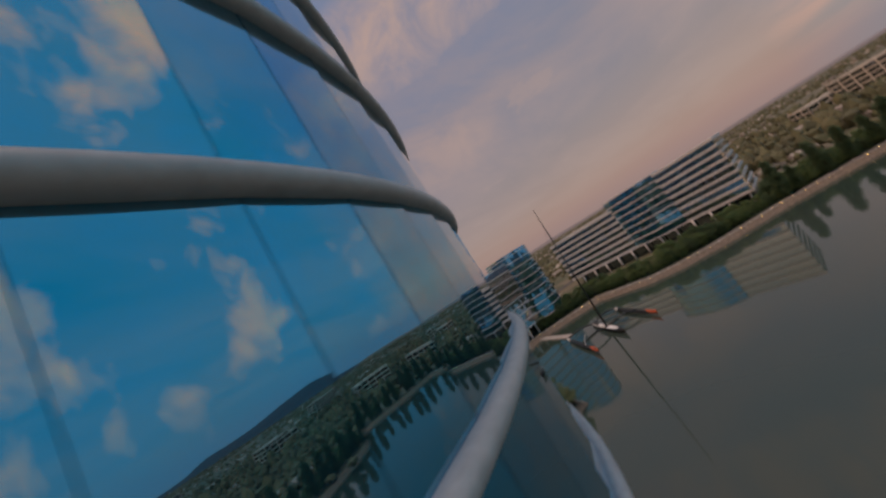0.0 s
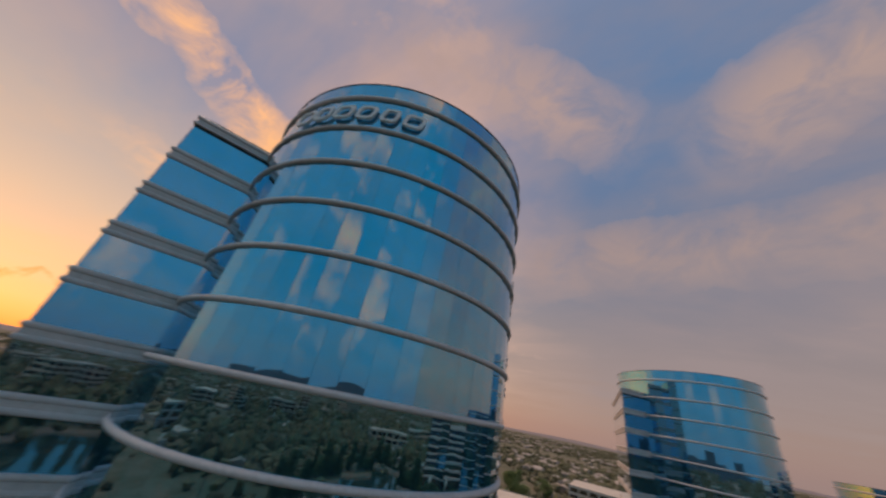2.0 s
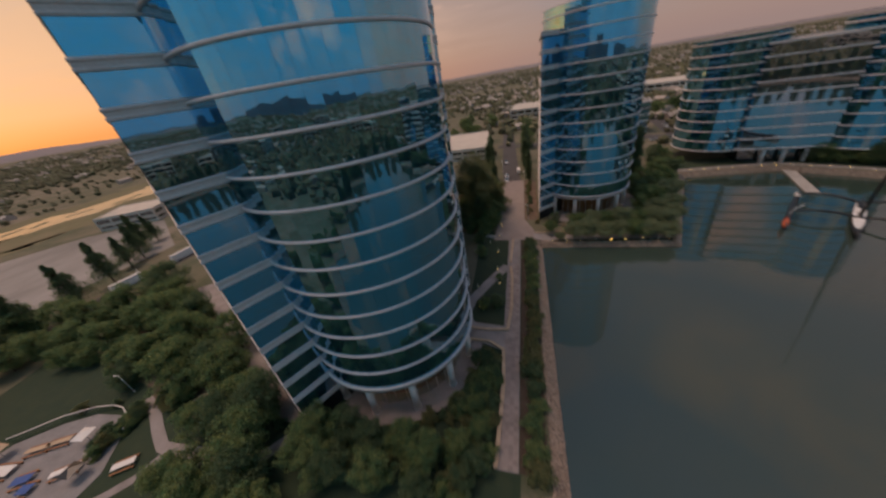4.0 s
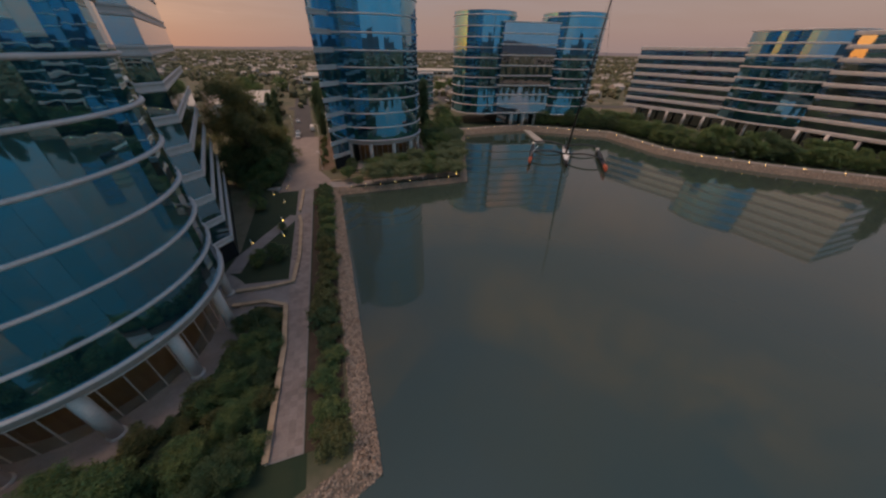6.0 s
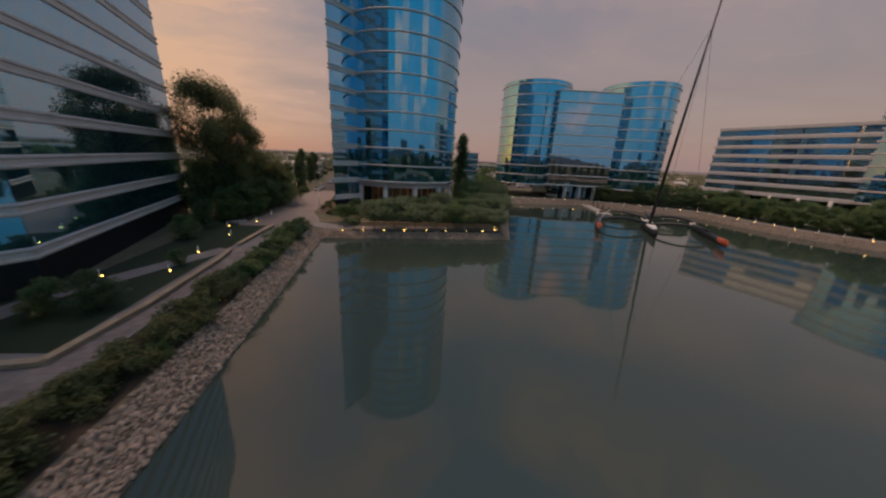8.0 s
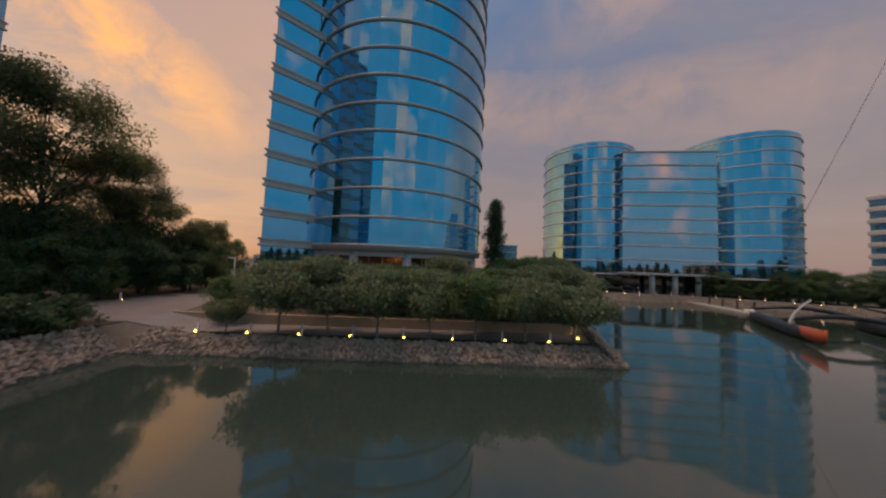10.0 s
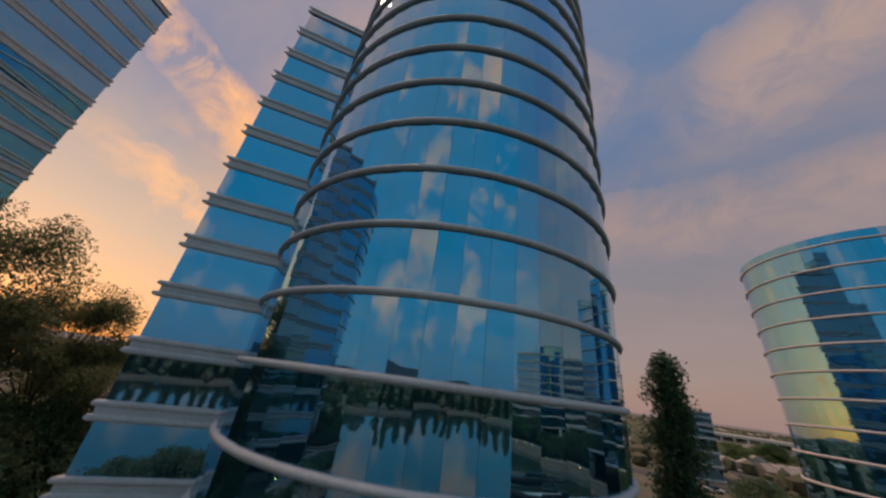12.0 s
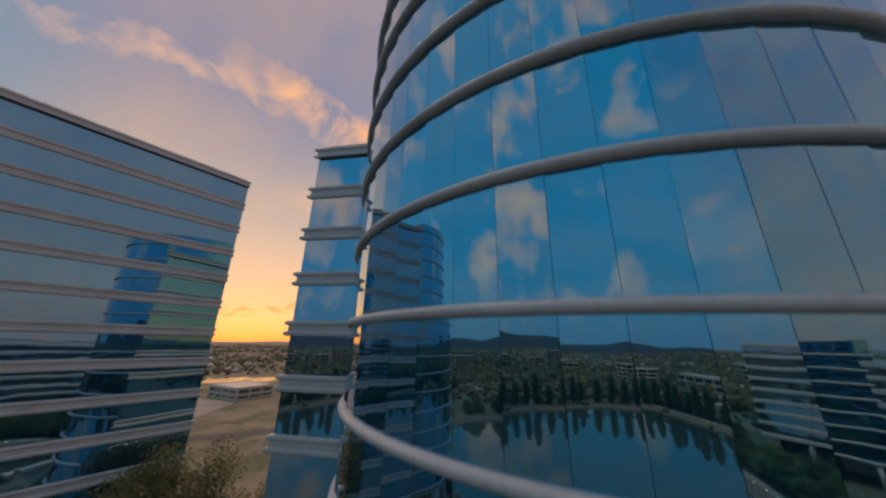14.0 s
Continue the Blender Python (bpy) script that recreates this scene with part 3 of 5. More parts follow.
def block(t, plan, z0, z1, floors, ledge=0.5, mat=None, first=None):
    """A block glazed in strips, with a ledge at each floor; plan counter-clockwise."""
    bm = bmesh.new()
    prism(bm, plan, z0, z1)
    part("block_core", bm, MULLION, t)
    h = (z1 - z0) / floors
    loop = plan + [plan[0]]
    for q in range(floors + 1):
        bm = bmesh.new()
        e = ledge
        sweep(bm, [(*p, z0 + q * h) for p in plan], [(0, -e), (0, e), (0.35, e), (0.45, e * 0.7), (0.45, -e * 0.7), (0.35, -e)], closed=True)
        part("ledge", bm, LEDGE, t)
    for i in range(len(plan)):
        a, b = Vector(loop[i]), Vector(loop[i + 1])
        o = (b - a).normalized()
        o = Vector((o.y, -o.x)) * 0.06
        for q in range(floors):
            za, zb_ = z0 + q * h + ledge, z0 + (q + 1) * h - ledge
            part("window_strip", raw_mesh("window_strip", [(*(a + o), za), (*(b + o), za), (*(b + o), zb_), (*(a + o), zb_)], [(0, 1, 2, 3)], mat or GLASS_FLAT), None, t)
    bm = bmesh.new()
    prism(bm, [tuple(Vector(p) * 0.995 + (sum((Vector(k) for k in plan), Vector((0, 0))) / len(plan)) * 0.005) for p in plan], z1, z1 + 0.12)
    part("roof", bm, ROOFING, t)


def slab_column(t, x, y, h, r=0.7):
    bm = bmesh.new()
    tube(bm, (x, y, 0), (x, y, h), r, n=14)
    part("column", bm, LEDGE, t, smooth=True)


c_ = thing("office_building", "twin-drummed office building of blue glass on the lake shore", "office building", (97, 70, 0))


def at_origin(t):
    """Parts below are given in world metres: take the thing's own place off them."""
    t.matrix_basis = Matrix.Identity(4)
    return t


at_origin(c_)
drum(c_, 77.3, 79.8, 14.8, 5.5, 46.7, 11)
drum(c_, 117.7, 66.9, 14.8, 5.5, 46.7, 11)
block(c_, [(79.6, 63.5), (110.6, 58.4), (114.0, 78.0), (84.0, 88.0)], 6.0, 42.8, 9, 0.26, GLASS_SILVER)
for k in (0.3, 0.5, 0.7):
    slab_column(c_, 79.6 + 31 * k - 0.6, 63.5 - 5.1 * k + 1.0, 5.6)
bm = bmesh.new()
prism(bm, [(82, 67), (110, 62), (113, 78), (84, 86)], 0, 5.6)
part("recessed_lobby", bm, DARKGLASS, c_)

d_ = at_origin(thing("office_building", "long low office building of banded dark glass beyond the lake path", "office building"))
block(d_, [(168.2, 69.4), (182, 22), (218, 22), (202, 76)], 6.8, 34.3, 7, 0.8, GLASS_SILVER)
block(d_, [(186.5, -4), (190.6, -33.5), (224, -33), (218, 22), (200, 22)], 6.8, 39.6, 8, 0.7, GLASS_SILVER)
bow = [(182.0 + 5.2 * k - 5.0 * math.sin(math.pi * k) ** 0.8, 27.0 - 31.0 * k - 0.8 * math.sin(math.pi * k)) for k in [i / 14 for i in range(15)]]
block(d_, bow + [(200, -4), (200, 27)], 6.8, 40.9, 8, 0.32)
for i in range(12):
    k = i / 11
    slab_column(d_, 170.8 + 20.6 * k, 63 - 94 * k, 6.6, 0.6)
bm = bmesh.new()
prism(bm, [(174, 66), (187, 21), (189.5, -8), (194.5, -31), (222, -31), (214, 22), (200, 72)], 0, 6.8)
part("recessed_lobby", bm, DARKGLASS, d_)

e_ = at_origin(thing("office_building", "small dark glass office with thin pale ledges by the car park", "office building"))
block(e_, [(56.5, 134.0), (69.0, 137.5), (72.0, 152.0), (60.0, 156.0)], 0.4, 18.6, 5, 0.3)

# ---- trees and shrubs ----


def leaves(pts, size, rnd, droop=0.0):
    """Small four-sided leaves at the given places, each turned its own way."""
    n = len(pts)
    pts = np.array(pts)
    nrm = rnd.normal(size=(n, 3)) + np.array([0, 0, 1.3])  # leaves lie open to the sky
    nrm /= np.linalg.norm(nrm, axis=1)[:, None]
    d1 = np.cross(nrm, rnd.normal(size=(n, 3)))
    d1[:, 2] -= droop * 1.2
    d1 /= np.linalg.norm(d1, axis=1)[:, None]
    d2 = np.cross(nrm, d1)
    d2 /= np.linalg.norm(d2, axis=1)[:, None] + 1e-9
    s = size * rnd.uniform(0.6, 1.3, size=(n, 1))
    v = np.stack([pts - d1 * s, pts + d2 * s * 0.5, pts + d1 * s, pts - d2 * s * 0.5], 1).reshape(-1, 3)
    f = np.arange(4 * n).reshape(-1, 4)
    return v.tolist(), f.tolist()


def make_tree(name, label, h, spread, mat, seed, shape="round", clumps=90, per=34, leaf=0.2, trunk=0.25, bare=0.3, category="tree", bark=None):
    """A tapered, bent trunk with limbs that end in clumps of leaves. shape: round, tall, cone, column, weeping or bush."""
    rnd = np.random.default_rng(seed)
    t = thing(name, label, category, (0, 0, -500))
    bm = bmesh.new()
    pts = []
    lean = rnd.normal(size=2) * (0.03 if shape in ("column", "cone") else 0.07) * h
    top = 0.93 if shape in ("column", "cone") else 0.62
    spine = [Vector((lean[0] * k * k, lean[1] * k * k, h * top * k)) for k in np.linspace(0, 1, 6)]
    if shape != "bush":
        for i in range(5):
            tube(bm, spine[i], spine[i + 1], trunk * (1 - i * 0.16), trunk * (1 - (i + 1) * 0.16), 7)
    boughs = [(rnd.uniform(0, 6.28), spread * rnd.uniform(0.05, 0.92), h * (0.27 + 0.68 * rnd.uniform(0, 1))) for _ in range(26)]
    for c in range(clumps):
        if shape == "cone":
            k = rnd.uniform(bare, 1.0) ** 0.8
            r = spread * (1.05 - k) * rnd.uniform(0.3, 1.0)
            z = h * (bare + (1 - bare) * k)
            cs = 0.065 * h * (1.2 - k)
        elif shape == "column":
            k = rnd.uniform(0, 1)
            r = spread * math.sin(math.pi * (0.12 + 0.83 * k)) ** 0.6 * rnd.uniform(0.2, 1.0)
            z = h * (bare + (1 - bare) * k)
            cs = 0.32 * spread
        elif shape == "bush":
            a_, b_2 = rnd.uniform(0, 1) ** 0.6, rnd.uniform(0, 1)
            r, z = spread * a_ * 0.85, h * (0.15 + 0.75 * b_2 * math.sqrt(max(0.05, 1 - a_ * a_ * 0.8)))
            cs = 0.21 * spread
        else:
            u_, k = rnd.uniform(0, 1) ** 0.5, rnd.uniform(0, 1)
            prof = math.sin(math.pi * (0.1 + 0.8 * k)) ** 0.7
            r = spread * prof * u_
            z = h * (bare + (0.97 - bare) * k)
            cs = spread * (0.165 if shape == "round" else 0.115)
        a = rnd.uniform(0, 2 * math.pi)
        lobes = 1 + 0.22 * math.sin(3 * a + seed) + 0.12 * math.sin(5 * a + 2 * seed)
        ctr = Vector((lean[0] * (z / h) ** 2 + r * lobes * math.cos(a), lean[1] * (z / h) ** 2 + r * lobes * math.sin(a), z))
        if shape == "tall":
            z = boughs[c % 26][2]  # boughs in layers, with gaps between them
            ba, br, bz = boughs[c % 26]
            br *= min(1.0, 1.25 - 0.55 * bz / h)
            ctr = Vector((br * math.cos(ba), br * math.sin(ba), bz)) + Vector(rnd.normal(size=3) * np.array([0.14, 0.14, 0.10]) * spread)
        if c % (11 if shape == "tall" else 3) == 0 and shape != "bush":
            base = spine[min(5, max(1, int(5 * min(1.0, z / (h * top)) * 0.8)))]
            if shape == "tall":
                q = min(0.98, 0.62 * z / (h * top)) * 5
                base = spine[int(q)].lerp(spine[int(q) + 1], q % 1)
            if (ctr - base).length > 0.3:
                mid = (base + ctr) / 2 + Vector((0, 0, 0.06 * h))
                tube(bm, base, mid, trunk * 0.32, trunk * 0.2, 5)
                tube(bm, mid, ctr, trunk * 0.2, trunk * 0.06, 4)
        g = rnd.normal(size=(per, 3))
        g *= (1.75 * rnd.uniform(0, 1, (per, 1)) ** 0.42) / np.linalg.norm(g, axis=1)[:, None]
        g = g * cs * np.array([1, 1, {"weeping": 1.0, "tall": 0.85}[shape] if shape in ("weeping", "tall") else 0.75])
        if shape == "weeping":
            g[:, 2] = -np.abs(g[:, 2]) * 2.4
        pts += (g + np.array(ctr)).tolist()
    pts = [p for p in pts if p[2] > (0.05 if shape == "bush" else h * bare * 0.35)]
    if shape == "bush":
        for i in range(4):
            a = i * 1.6
            tube(bm, (0, 0, 0), (spread * 0.4 * math.cos(a), spread * 0.4 * math.sin(a), h * 0.6), 0.04, 0.02, 5)
    part("trunk" if shape != "bush" else "stem", bm, bark or BARK, t)
    v, f = leaves(pts, leaf, rnd, 0.5 if shape == "weeping" else 0.0)
    part("crown" if shape != "bush" else "foliage", raw_mesh("crown", v, f, mat), None, t)
    return t


BARK_PALE = material("pale_bark", 0.85, 0.0, (0.30, 0.26, 0.22), (0.22, 0.19, 0.16), 2.0, 0.4, 10)
KINDS = {
    "euc": [make_tree("eucalyptus_tree", "tall dark open-crowned eucalyptus beside the glass tower", 24, 9.4, LEAF_OLIVE, s, "tall", 180, 290, 0.17, 0.34, 0.05) for s in (1, 2)],
    "broad": [make_tree("broadleaf_tree", "rounded leafy green tree in the garden", 8, 3.6, m, s, "round", 78, 150, 0.15, 0.2, 0.14) for s, m in ((3, LEAF), (4, LEAF), (5, LEAF_DARK))],
    "pine": [make_tree("pine_tree", "dark slender pine along the road", 13, 4.2, LEAF_DARK, s, "cone", 190, 80, 0.17, 0.24, 0.06) for s in (6, 7)],
    "poplar": [make_tree("poplar_tree", "narrow upright poplar by the road", 17, 2.2, LEAF_DARK, s, "column", 170, 90, 0.21, 0.25, 0.08) for s in (8, 9)],
    "weep": [make_tree("willow_tree", "small weeping tree on the lake quay", 5.6, 3.1, m, s, "weeping", 130, 84, 0.13, 0.11, 0.52, bark=BARK_PALE) for s, m in ((10, LEAF_GREY), (11, LEAF_GREY), (12, LEAF))],
    "bush": [make_tree("shrub", "dense low green shrub in the lakeside hedge", 2.0, 1.3, m, s, "bush", 30, 110, 0.09, category="shrub") for s, m in ((13, LEAF), (14, LEAF_DARK), (15, LEAF_OLIVE))],
}
_used = set()
RND = random.Random(11)


def plant(kind, x, y, size=1.0, z=0.0, group="", squash=1.0):
    i = RND.randrange(len(KINDS[kind]))
    src = KINDS[kind][i]
    m = pose(x, y, z, 0, 0, RND.uniform(0, 360))
    src.scale = (size, size, size * squash * RND.uniform(0.9, 1.1))
    ob = copy_thing(src, m)
    src.scale = (1, 1, 1)
    if group:
        tagged(ob, group=group)
    return ob


# the big dark trees beyond the tower's wing
for x, y, s in ((-20.8, 11.5, 1.0), (-23.5, 21, 0.8), (-16.5, 27, 0.5), (-27, 27, 0.72), (-20, 34, 0.5), (-29, 44, 0.5)):
    plant("euc", x, y, s, group="trees beside the road")
# lakeside hedge along the promenade
for i in range(21):
    y = -66.0 + i * 3.25 + RND.uniform(-0.5, 0.5)
    plant("bush", -3.4 + RND.uniform(-0.4, 0.4), y, RND.uniform(1.3, 1.75), squash=0.85, group="lakeside hedge")
    plant("bush", -3.6 + RND.uniform(-1.3, 1.3), y + 1.6, RND.uniform(0.6, 0.9), group="lakeside hedge")
# quay trees before the second tower
for i in range(1, 8):
    plant("weep", 5.5 + i * 4.24 + RND.uniform(-0.3, 0.3), 2.7 + RND.uniform(-0.15, 0.15), RND.uniform(1.05, 1.2), QUAY, group="quay trees")
plant("weep", 5.5, 2.7, 0.55, QUAY, group="quay trees")
plant("weep", 3.0, 6.6, 0.7, group="quay trees")
for i in range(1, 7):
    plant("weep", 7.0 + i * 4.4, 9.2 + RND.uniform(-0.8, 0.8), RND.uniform(0.95, 1.15), group="quay trees")
for x, y, s in ((36.5, 7.5, 1.1), (38.5, 12, 1.15), (37, 16, 1.2), (34, 12, 1.1), (41, 20, 1.2), (38, 24, 1.3), (43, 28, 1.35), (36, 29, 1.2)):
    plant("weep", x, y, s, group="quay trees")
for x, y, s in ((33, 21, 0.75), (36, 33, 0.95), (30, 14.5, 0.5), (5, 13.5, 0.5), (12, 12.5, 0.48), (20, 12.5, 0.5), (38, 34, 0.9), (43, 38, 1.0), (48, 44, 1.1), (40, 44, 1.0), (53, 55, 1.0), (46, 52, 1.1), (36, 40, 0.8)):
    plant("broad", x, y, s, group="trees between the towers")
for x, y, s in ((37.9, 49, 1.02), (-25.6, 84, 0.8), (-24, 92, 0.75), (-5.2, 82, 0.85), (-4.6, 96, 0.9), (-3.4, 62, 0.62), (-3.6, 70, 0.7), (-19.5, 58, 0.6), (-20.5, 66, 0.7), (-5, 110, 0.9), (-6, 126, 0.9), (-28, 120, 0.7), (-26, 106, 0.75)):
    plant("poplar", x, y, s, squash=1.28 if x > 0 else 1.0, group="poplars")
# garden at the foot of the first tower, towards the lake
for x, y, s in ((-34, -65, 0.8), (-29, -66.5, 0.75), (-24, -65.5, 0.7), (-20, -67, 0.75), (-15.5, -64.5, 0.6), (-12, -66, 0.55), (-26.5, -70.5, 0.8), (-33, -70.5, 0.85), (-19.5, -71, 0.6), (-13.5, -69, 0.5),
                (-39, -69, 0.9), (-13.5, -57.5, 0.42), (-12.2, -51.5, 0.42), (-12.5, -61.5, 0.5)):
    plant("broad", x, y, s, group="garden trees")
for x, y, s in ((-11.6, -31.1, 0.45), (-14.9, -31.9, 0.42), (-12.2, -20, 0.25), (-18, -8, 0.5), (-20, 0, 0.55), (-18.5, 6, 0.6), (-16, 13, 0.6), (-19, 21, 1.1), (-24, 7, 0.5), (-21.5, 24, 1.2), (-16.5, 19.5, 0.9), (-23, 19, 1.2), (-18, 28, 1.0), (-17.5, 11, 1.0), (-20, 14, 1.25), (-22, 20, 1.35), (-15.2, 24, 1.0), (-17, 31, 1.1), (-26, 11, 1.1), (-19, 38, 1.1), (-24.5, 15, 1.4), (-20, 8.5, 0.8)):
    plant("broad", x, y, s, group="garden trees")
for i in range(70):
    plant("bush", RND.uniform(-15.5, -10.2), RND.uniform(-66, -45.5), RND.uniform(0.6, 1.2), group="garden shrubs")
for i in range(34):
    a, r = radians(RND.uniform(-78, -8)), RND.uniform(17.8, 20.5)
    plant("bush", A_C[0] + r * math.cos(a), A_C[1] + r * math.sin(a), RND.uniform(0.7, 1.3), group="garden shrubs")
for i in range(16):
    plant("bush", RND.uniform(-19.5, -17.0), 36 + i * 1.7, RND.uniform(0.6, 1.1), group="forecourt shrubs")
for i in range(18):
    plant("bush", RND.uniform(-4.6, -2.6), 22 + i * 2.1, RND.uniform(0.5, 0.9), group="forecourt shrubs")
for i in range(14):
    plant("bush", RND.uniform(-1.5, 30), RND.uniform(12.5, 15.0), RND.uniform(0.6, 0.9), group="garden shrubs")
for i in range(40):
    plant("bush", RND.uniform(-40, -11), RND.uniform(-71, -64.5), RND.uniform(0.8, 1.5), group="garden shrubs")
# the park to the west
for x, y, s in ((-78.5, -59.5, 1.2), (-65.8, -59, 1.05), (-84.5, -50, 1.2), (-102, -45, 1.3), (-115, -33.5, 1.3), (-83, -56, 1.0), (-51.7, -64.6, 1.1), (-56, -66.5, 1.0), (-49, -71.5, 1.1), (-46, -75, 0.9),
                (-151, -53, 1.2), (-111, -55, 1.0), (-124, -55, 1.0), (-130, -58.5, 1.0), (-155, -58, 1.1), (-127, -41, 1.2), (-110, -50, 1.1), (-92, -53, 0.9), (-98, -57, 0.8), (-137, -64, 1.1), (-94, -42, 1.0), (-108, -38, 1.1),
                (-122, -34, 1.1), (-134, -46, 1.1), (-143, -48, 1.1), (-40, -78, 0.9), (-88, -96, 0.9), (-110, -90, 1.0), (-125, -80, 1.0), (-140, -72, 1.0), (-53, -82, 0.8)):
    plant("broad", x, y, s * 1.15, group="park trees")
for i in range(34):
    x, y = RND.uniform(-146, -94), RND.uniform(-61, -40)
    plant("broad", x, y, RND.uniform(0.45, 0.85), group="park trees")
for x, y, s in ((-134, -40, 0.8), (-122, -36, 0.8), (-93.8, -43.4, 1.3), (-93.3, -58.6, 1.1), (-80.4, -57.2, 1.3), (-69.7, -56.0, 1.2), (-56.9, -62.5, 1.1), (-92.3, -63.0, 0.8), (-74, -62.0, 1.1), (-72.9, -49.7, 1.15), (-62, -68, 0.9), (-58, -76, 1.0), (-52, -78, 1.0)):
    plant("broad", x, y, s, group="park trees")
for i in range(26):
    plant("bush", -82.0 + RND.uniform(-1.6, 1.6), -75.5 + i * 0.32 + RND.uniform(-0.4, 0.4), RND.uniform(0.8, 1.3), group="park shrubs")
for i in range(64):
    x, y = RND.uniform(-70, 190), RND.uniform(120, 260)
    if abs(x + 17) > 9 and not (-82 < x < -22 and y < 172) and not (52 < x < 145 and y < 205):
        plant("broad", x, y, RND.uniform(0.8, 1.5), group="trees behind the buildings")
for i in range(24):
    plant("bush", RND.uniform(-80, -74), RND.uniform(-66, -62), RND.uniform(0.7, 1.3), group="park shrubs")
for x, y in ((-77, -48.1), (-75.5, -48.8), (-60.7, -58.3), (-59.4, -58.9), (-62, -57.6), (-48.1, -65.6), (-90, -67.0), (-84, -66.6), (-97, -69.6), (-70, -64), (-67.5, -65.2)):
    plant("bush", x, y, RND.uniform(0.7, 1.1), group="park shrubs")
for x, y, s in ((-153.7, -39.6, 1.0), (-159, -27, 1.0), (-168, -15.5, 0.9), (-180, -1, 1.0), (-151, -53.5, 1.0), (-162, -60, 1.1), (-155, -69, 1.1), (-148, -62, 0.9), (-172, -8, 1.0), (-186, 8, 0.9), (-143, -72, 1.0)):
    plant("pine", x, y, s * 1.3, group="roadside pines")
# poplars lining the south-eastern shore, mirrored in the towers
shore = offset(LAKE, OUT * 7.0)
for i in range(11, 16):
    a, b = Vector(shore[i]), Vector(shore[i + 1])
    n = int((b - a).length / 8.5)
    for j in range(n):
        p = a.lerp(b, (j + RND.uniform(0.3, 0.7)) / n)
        plant("poplar", p.x, p.y, RND.uniform(0.75, 1.1), group="shore poplars")
for i in range(16):
    x, y = RND.uniform(78, 138), RND.uniform(196, 208)
    plant("broad", x, y, RND.uniform(0.9, 1.3), group="trees behind the buildings")
# tree belt on the far shore
belt = offset(LAKE, OUT * 9.5)
belt2 = offset(LAKE, OUT * 15)
for line, size in ((belt, 0.62), (belt2, 0.8)):
    for i in range(4, len(LAKE) - 4):
        a, b = Vector(line[i]), Vector(line[i + 1])
        n = max(1, int((b - a).length / (3.6 if i < 12 else 11)))
        for j in range(n):
            p = a.lerp(b, (j + RND.uniform(0.2, 0.8)) / n)
            if (p.x < 82 or p.x > 100 or p.y < 40) and not (60 < p.x < 130 and p.y > 62):
                plant("broad", p.x, p.y, 1.2 * size * RND.uniform(0.75, 1.25), group="far shore trees")
for k in KINDS.values():
    for t in k:
        for o in (*t.children_recursive, t):
            bpy.data.objects.remove(o)

# ---- paths, road, walls, rocks and lamps near the towers ----


def slab(name, outline, z, mat, label, category, thick=0.12, kind="structure"):
    bm = bmesh.new()
    prism(bm, outline, z - thick, z)
    return tagged(part(name, bm, mat, kind=kind), label, category)


def ribbon(line, width):
    """The outline of a path of that width along a plan line."""
    left, right = [], []
    for i, p in enumerate(line):
        w = (Vector(line[min(i + 1, len(line) - 1)]) - Vector(line[max(i - 1, 0)])).normalized()
        o = Vector((w.y, -w.x)) * width / 2
        right.append(tuple(Vector(p) + o))
        left.append(tuple(Vector(p) - o))
    return right + left[::-1]


slab("lawn", [(-60, -90), (-5.8, -69), (-5.8, 4), (-20, 10), (-19, -26), (-42, -64)], 0.02, LAWN, "dark lawn and planting round the tower foot", "lawn")
slab("quay", [BRINK[-1], BRINK[0], BRINK[1], tuple(EAST_END), (BRINK[-1][0], 6.9)], QUAY, PAVING, "paved quay terrace below the tower garden", "quay", 0.5)
slab("lawn", [(2.6, 1.75), (36.2, 1.4), (36.9, 2.9), (2.6, 3.0)], QUAY + 0.03, LAWN, "narrow grass verge above the quay rocks", "lawn", 0.5)
bm = bmesh.new()
sweep(bm, [(-2.2, 6.9, 0.0), (EAST_END.x, 6.9, 0.0), (*BRINK[2], 0.0)], [(-0.22, QUAY - 0.3), (0.22, QUAY - 0.3), (0.22, 0.16), (-0.22, 0.16)])
tagged(part("retaining_wall", bm, SANDSTONE, kind="structure"), "low sandstone retaining wall along the quay", "wall")
ramp = bmesh.new()
rv_ = [ramp.verts.new(p) for p in ((-2.25, 2.3, 0.05), (-2.25, 6.7, 0.05), (3.2, 6.7, QUAY + 0.01), (3.2, 2.3, QUAY + 0.01), (-2.25, 2.3, QUAY - 0.2), (-2.25, 6.7, QUAY - 0.2), (3.2, 6.7, QUAY - 0.2), (3.2, 2.3, QUAY - 0.2))]
for f_ in ((0, 1, 2, 3), (4, 7, 6, 5), (0, 4, 5, 1), (1, 5, 6, 2), (2, 6, 7, 3), (3, 7, 4, 0)):
    ramp.faces.new([rv_[k] for k in f_])
tagged(part("ramp", ramp, PAVING, kind="structure"), "paved ramp from promenade to quay", "ramp")
slab("planting_strip", [(-5.2, 17), (-0.6, 17), (-0.2, 60), (-5.6, 62)], 0.03, LEAFMOULD, "planted strip along the tower wing", "planting bed")
slab("hedge_bed", [(-6.0, -66), (-2.0, -66), (-2.2, 2.0), (-6.3, 2.0)], 0.035, SOIL, "dark planted strip under the lakeside hedge", "planting bed")
walkway = slab("promenade", [(-9.3, -66), (-6.1, -66), (-6.6, 2.6), (-10.4, 2.6)], 0.06, PAVING, "grey paved lakeside promenade", "path")
slab("pavement", [(-17.5, -41.5), (-9.2, -44.4), (-9.2, -37.4), (-17.5, -36.6), (-21, -32), (-22, -36)], 0.065, PAVING, "paved link from promenade to tower lobby", "path")
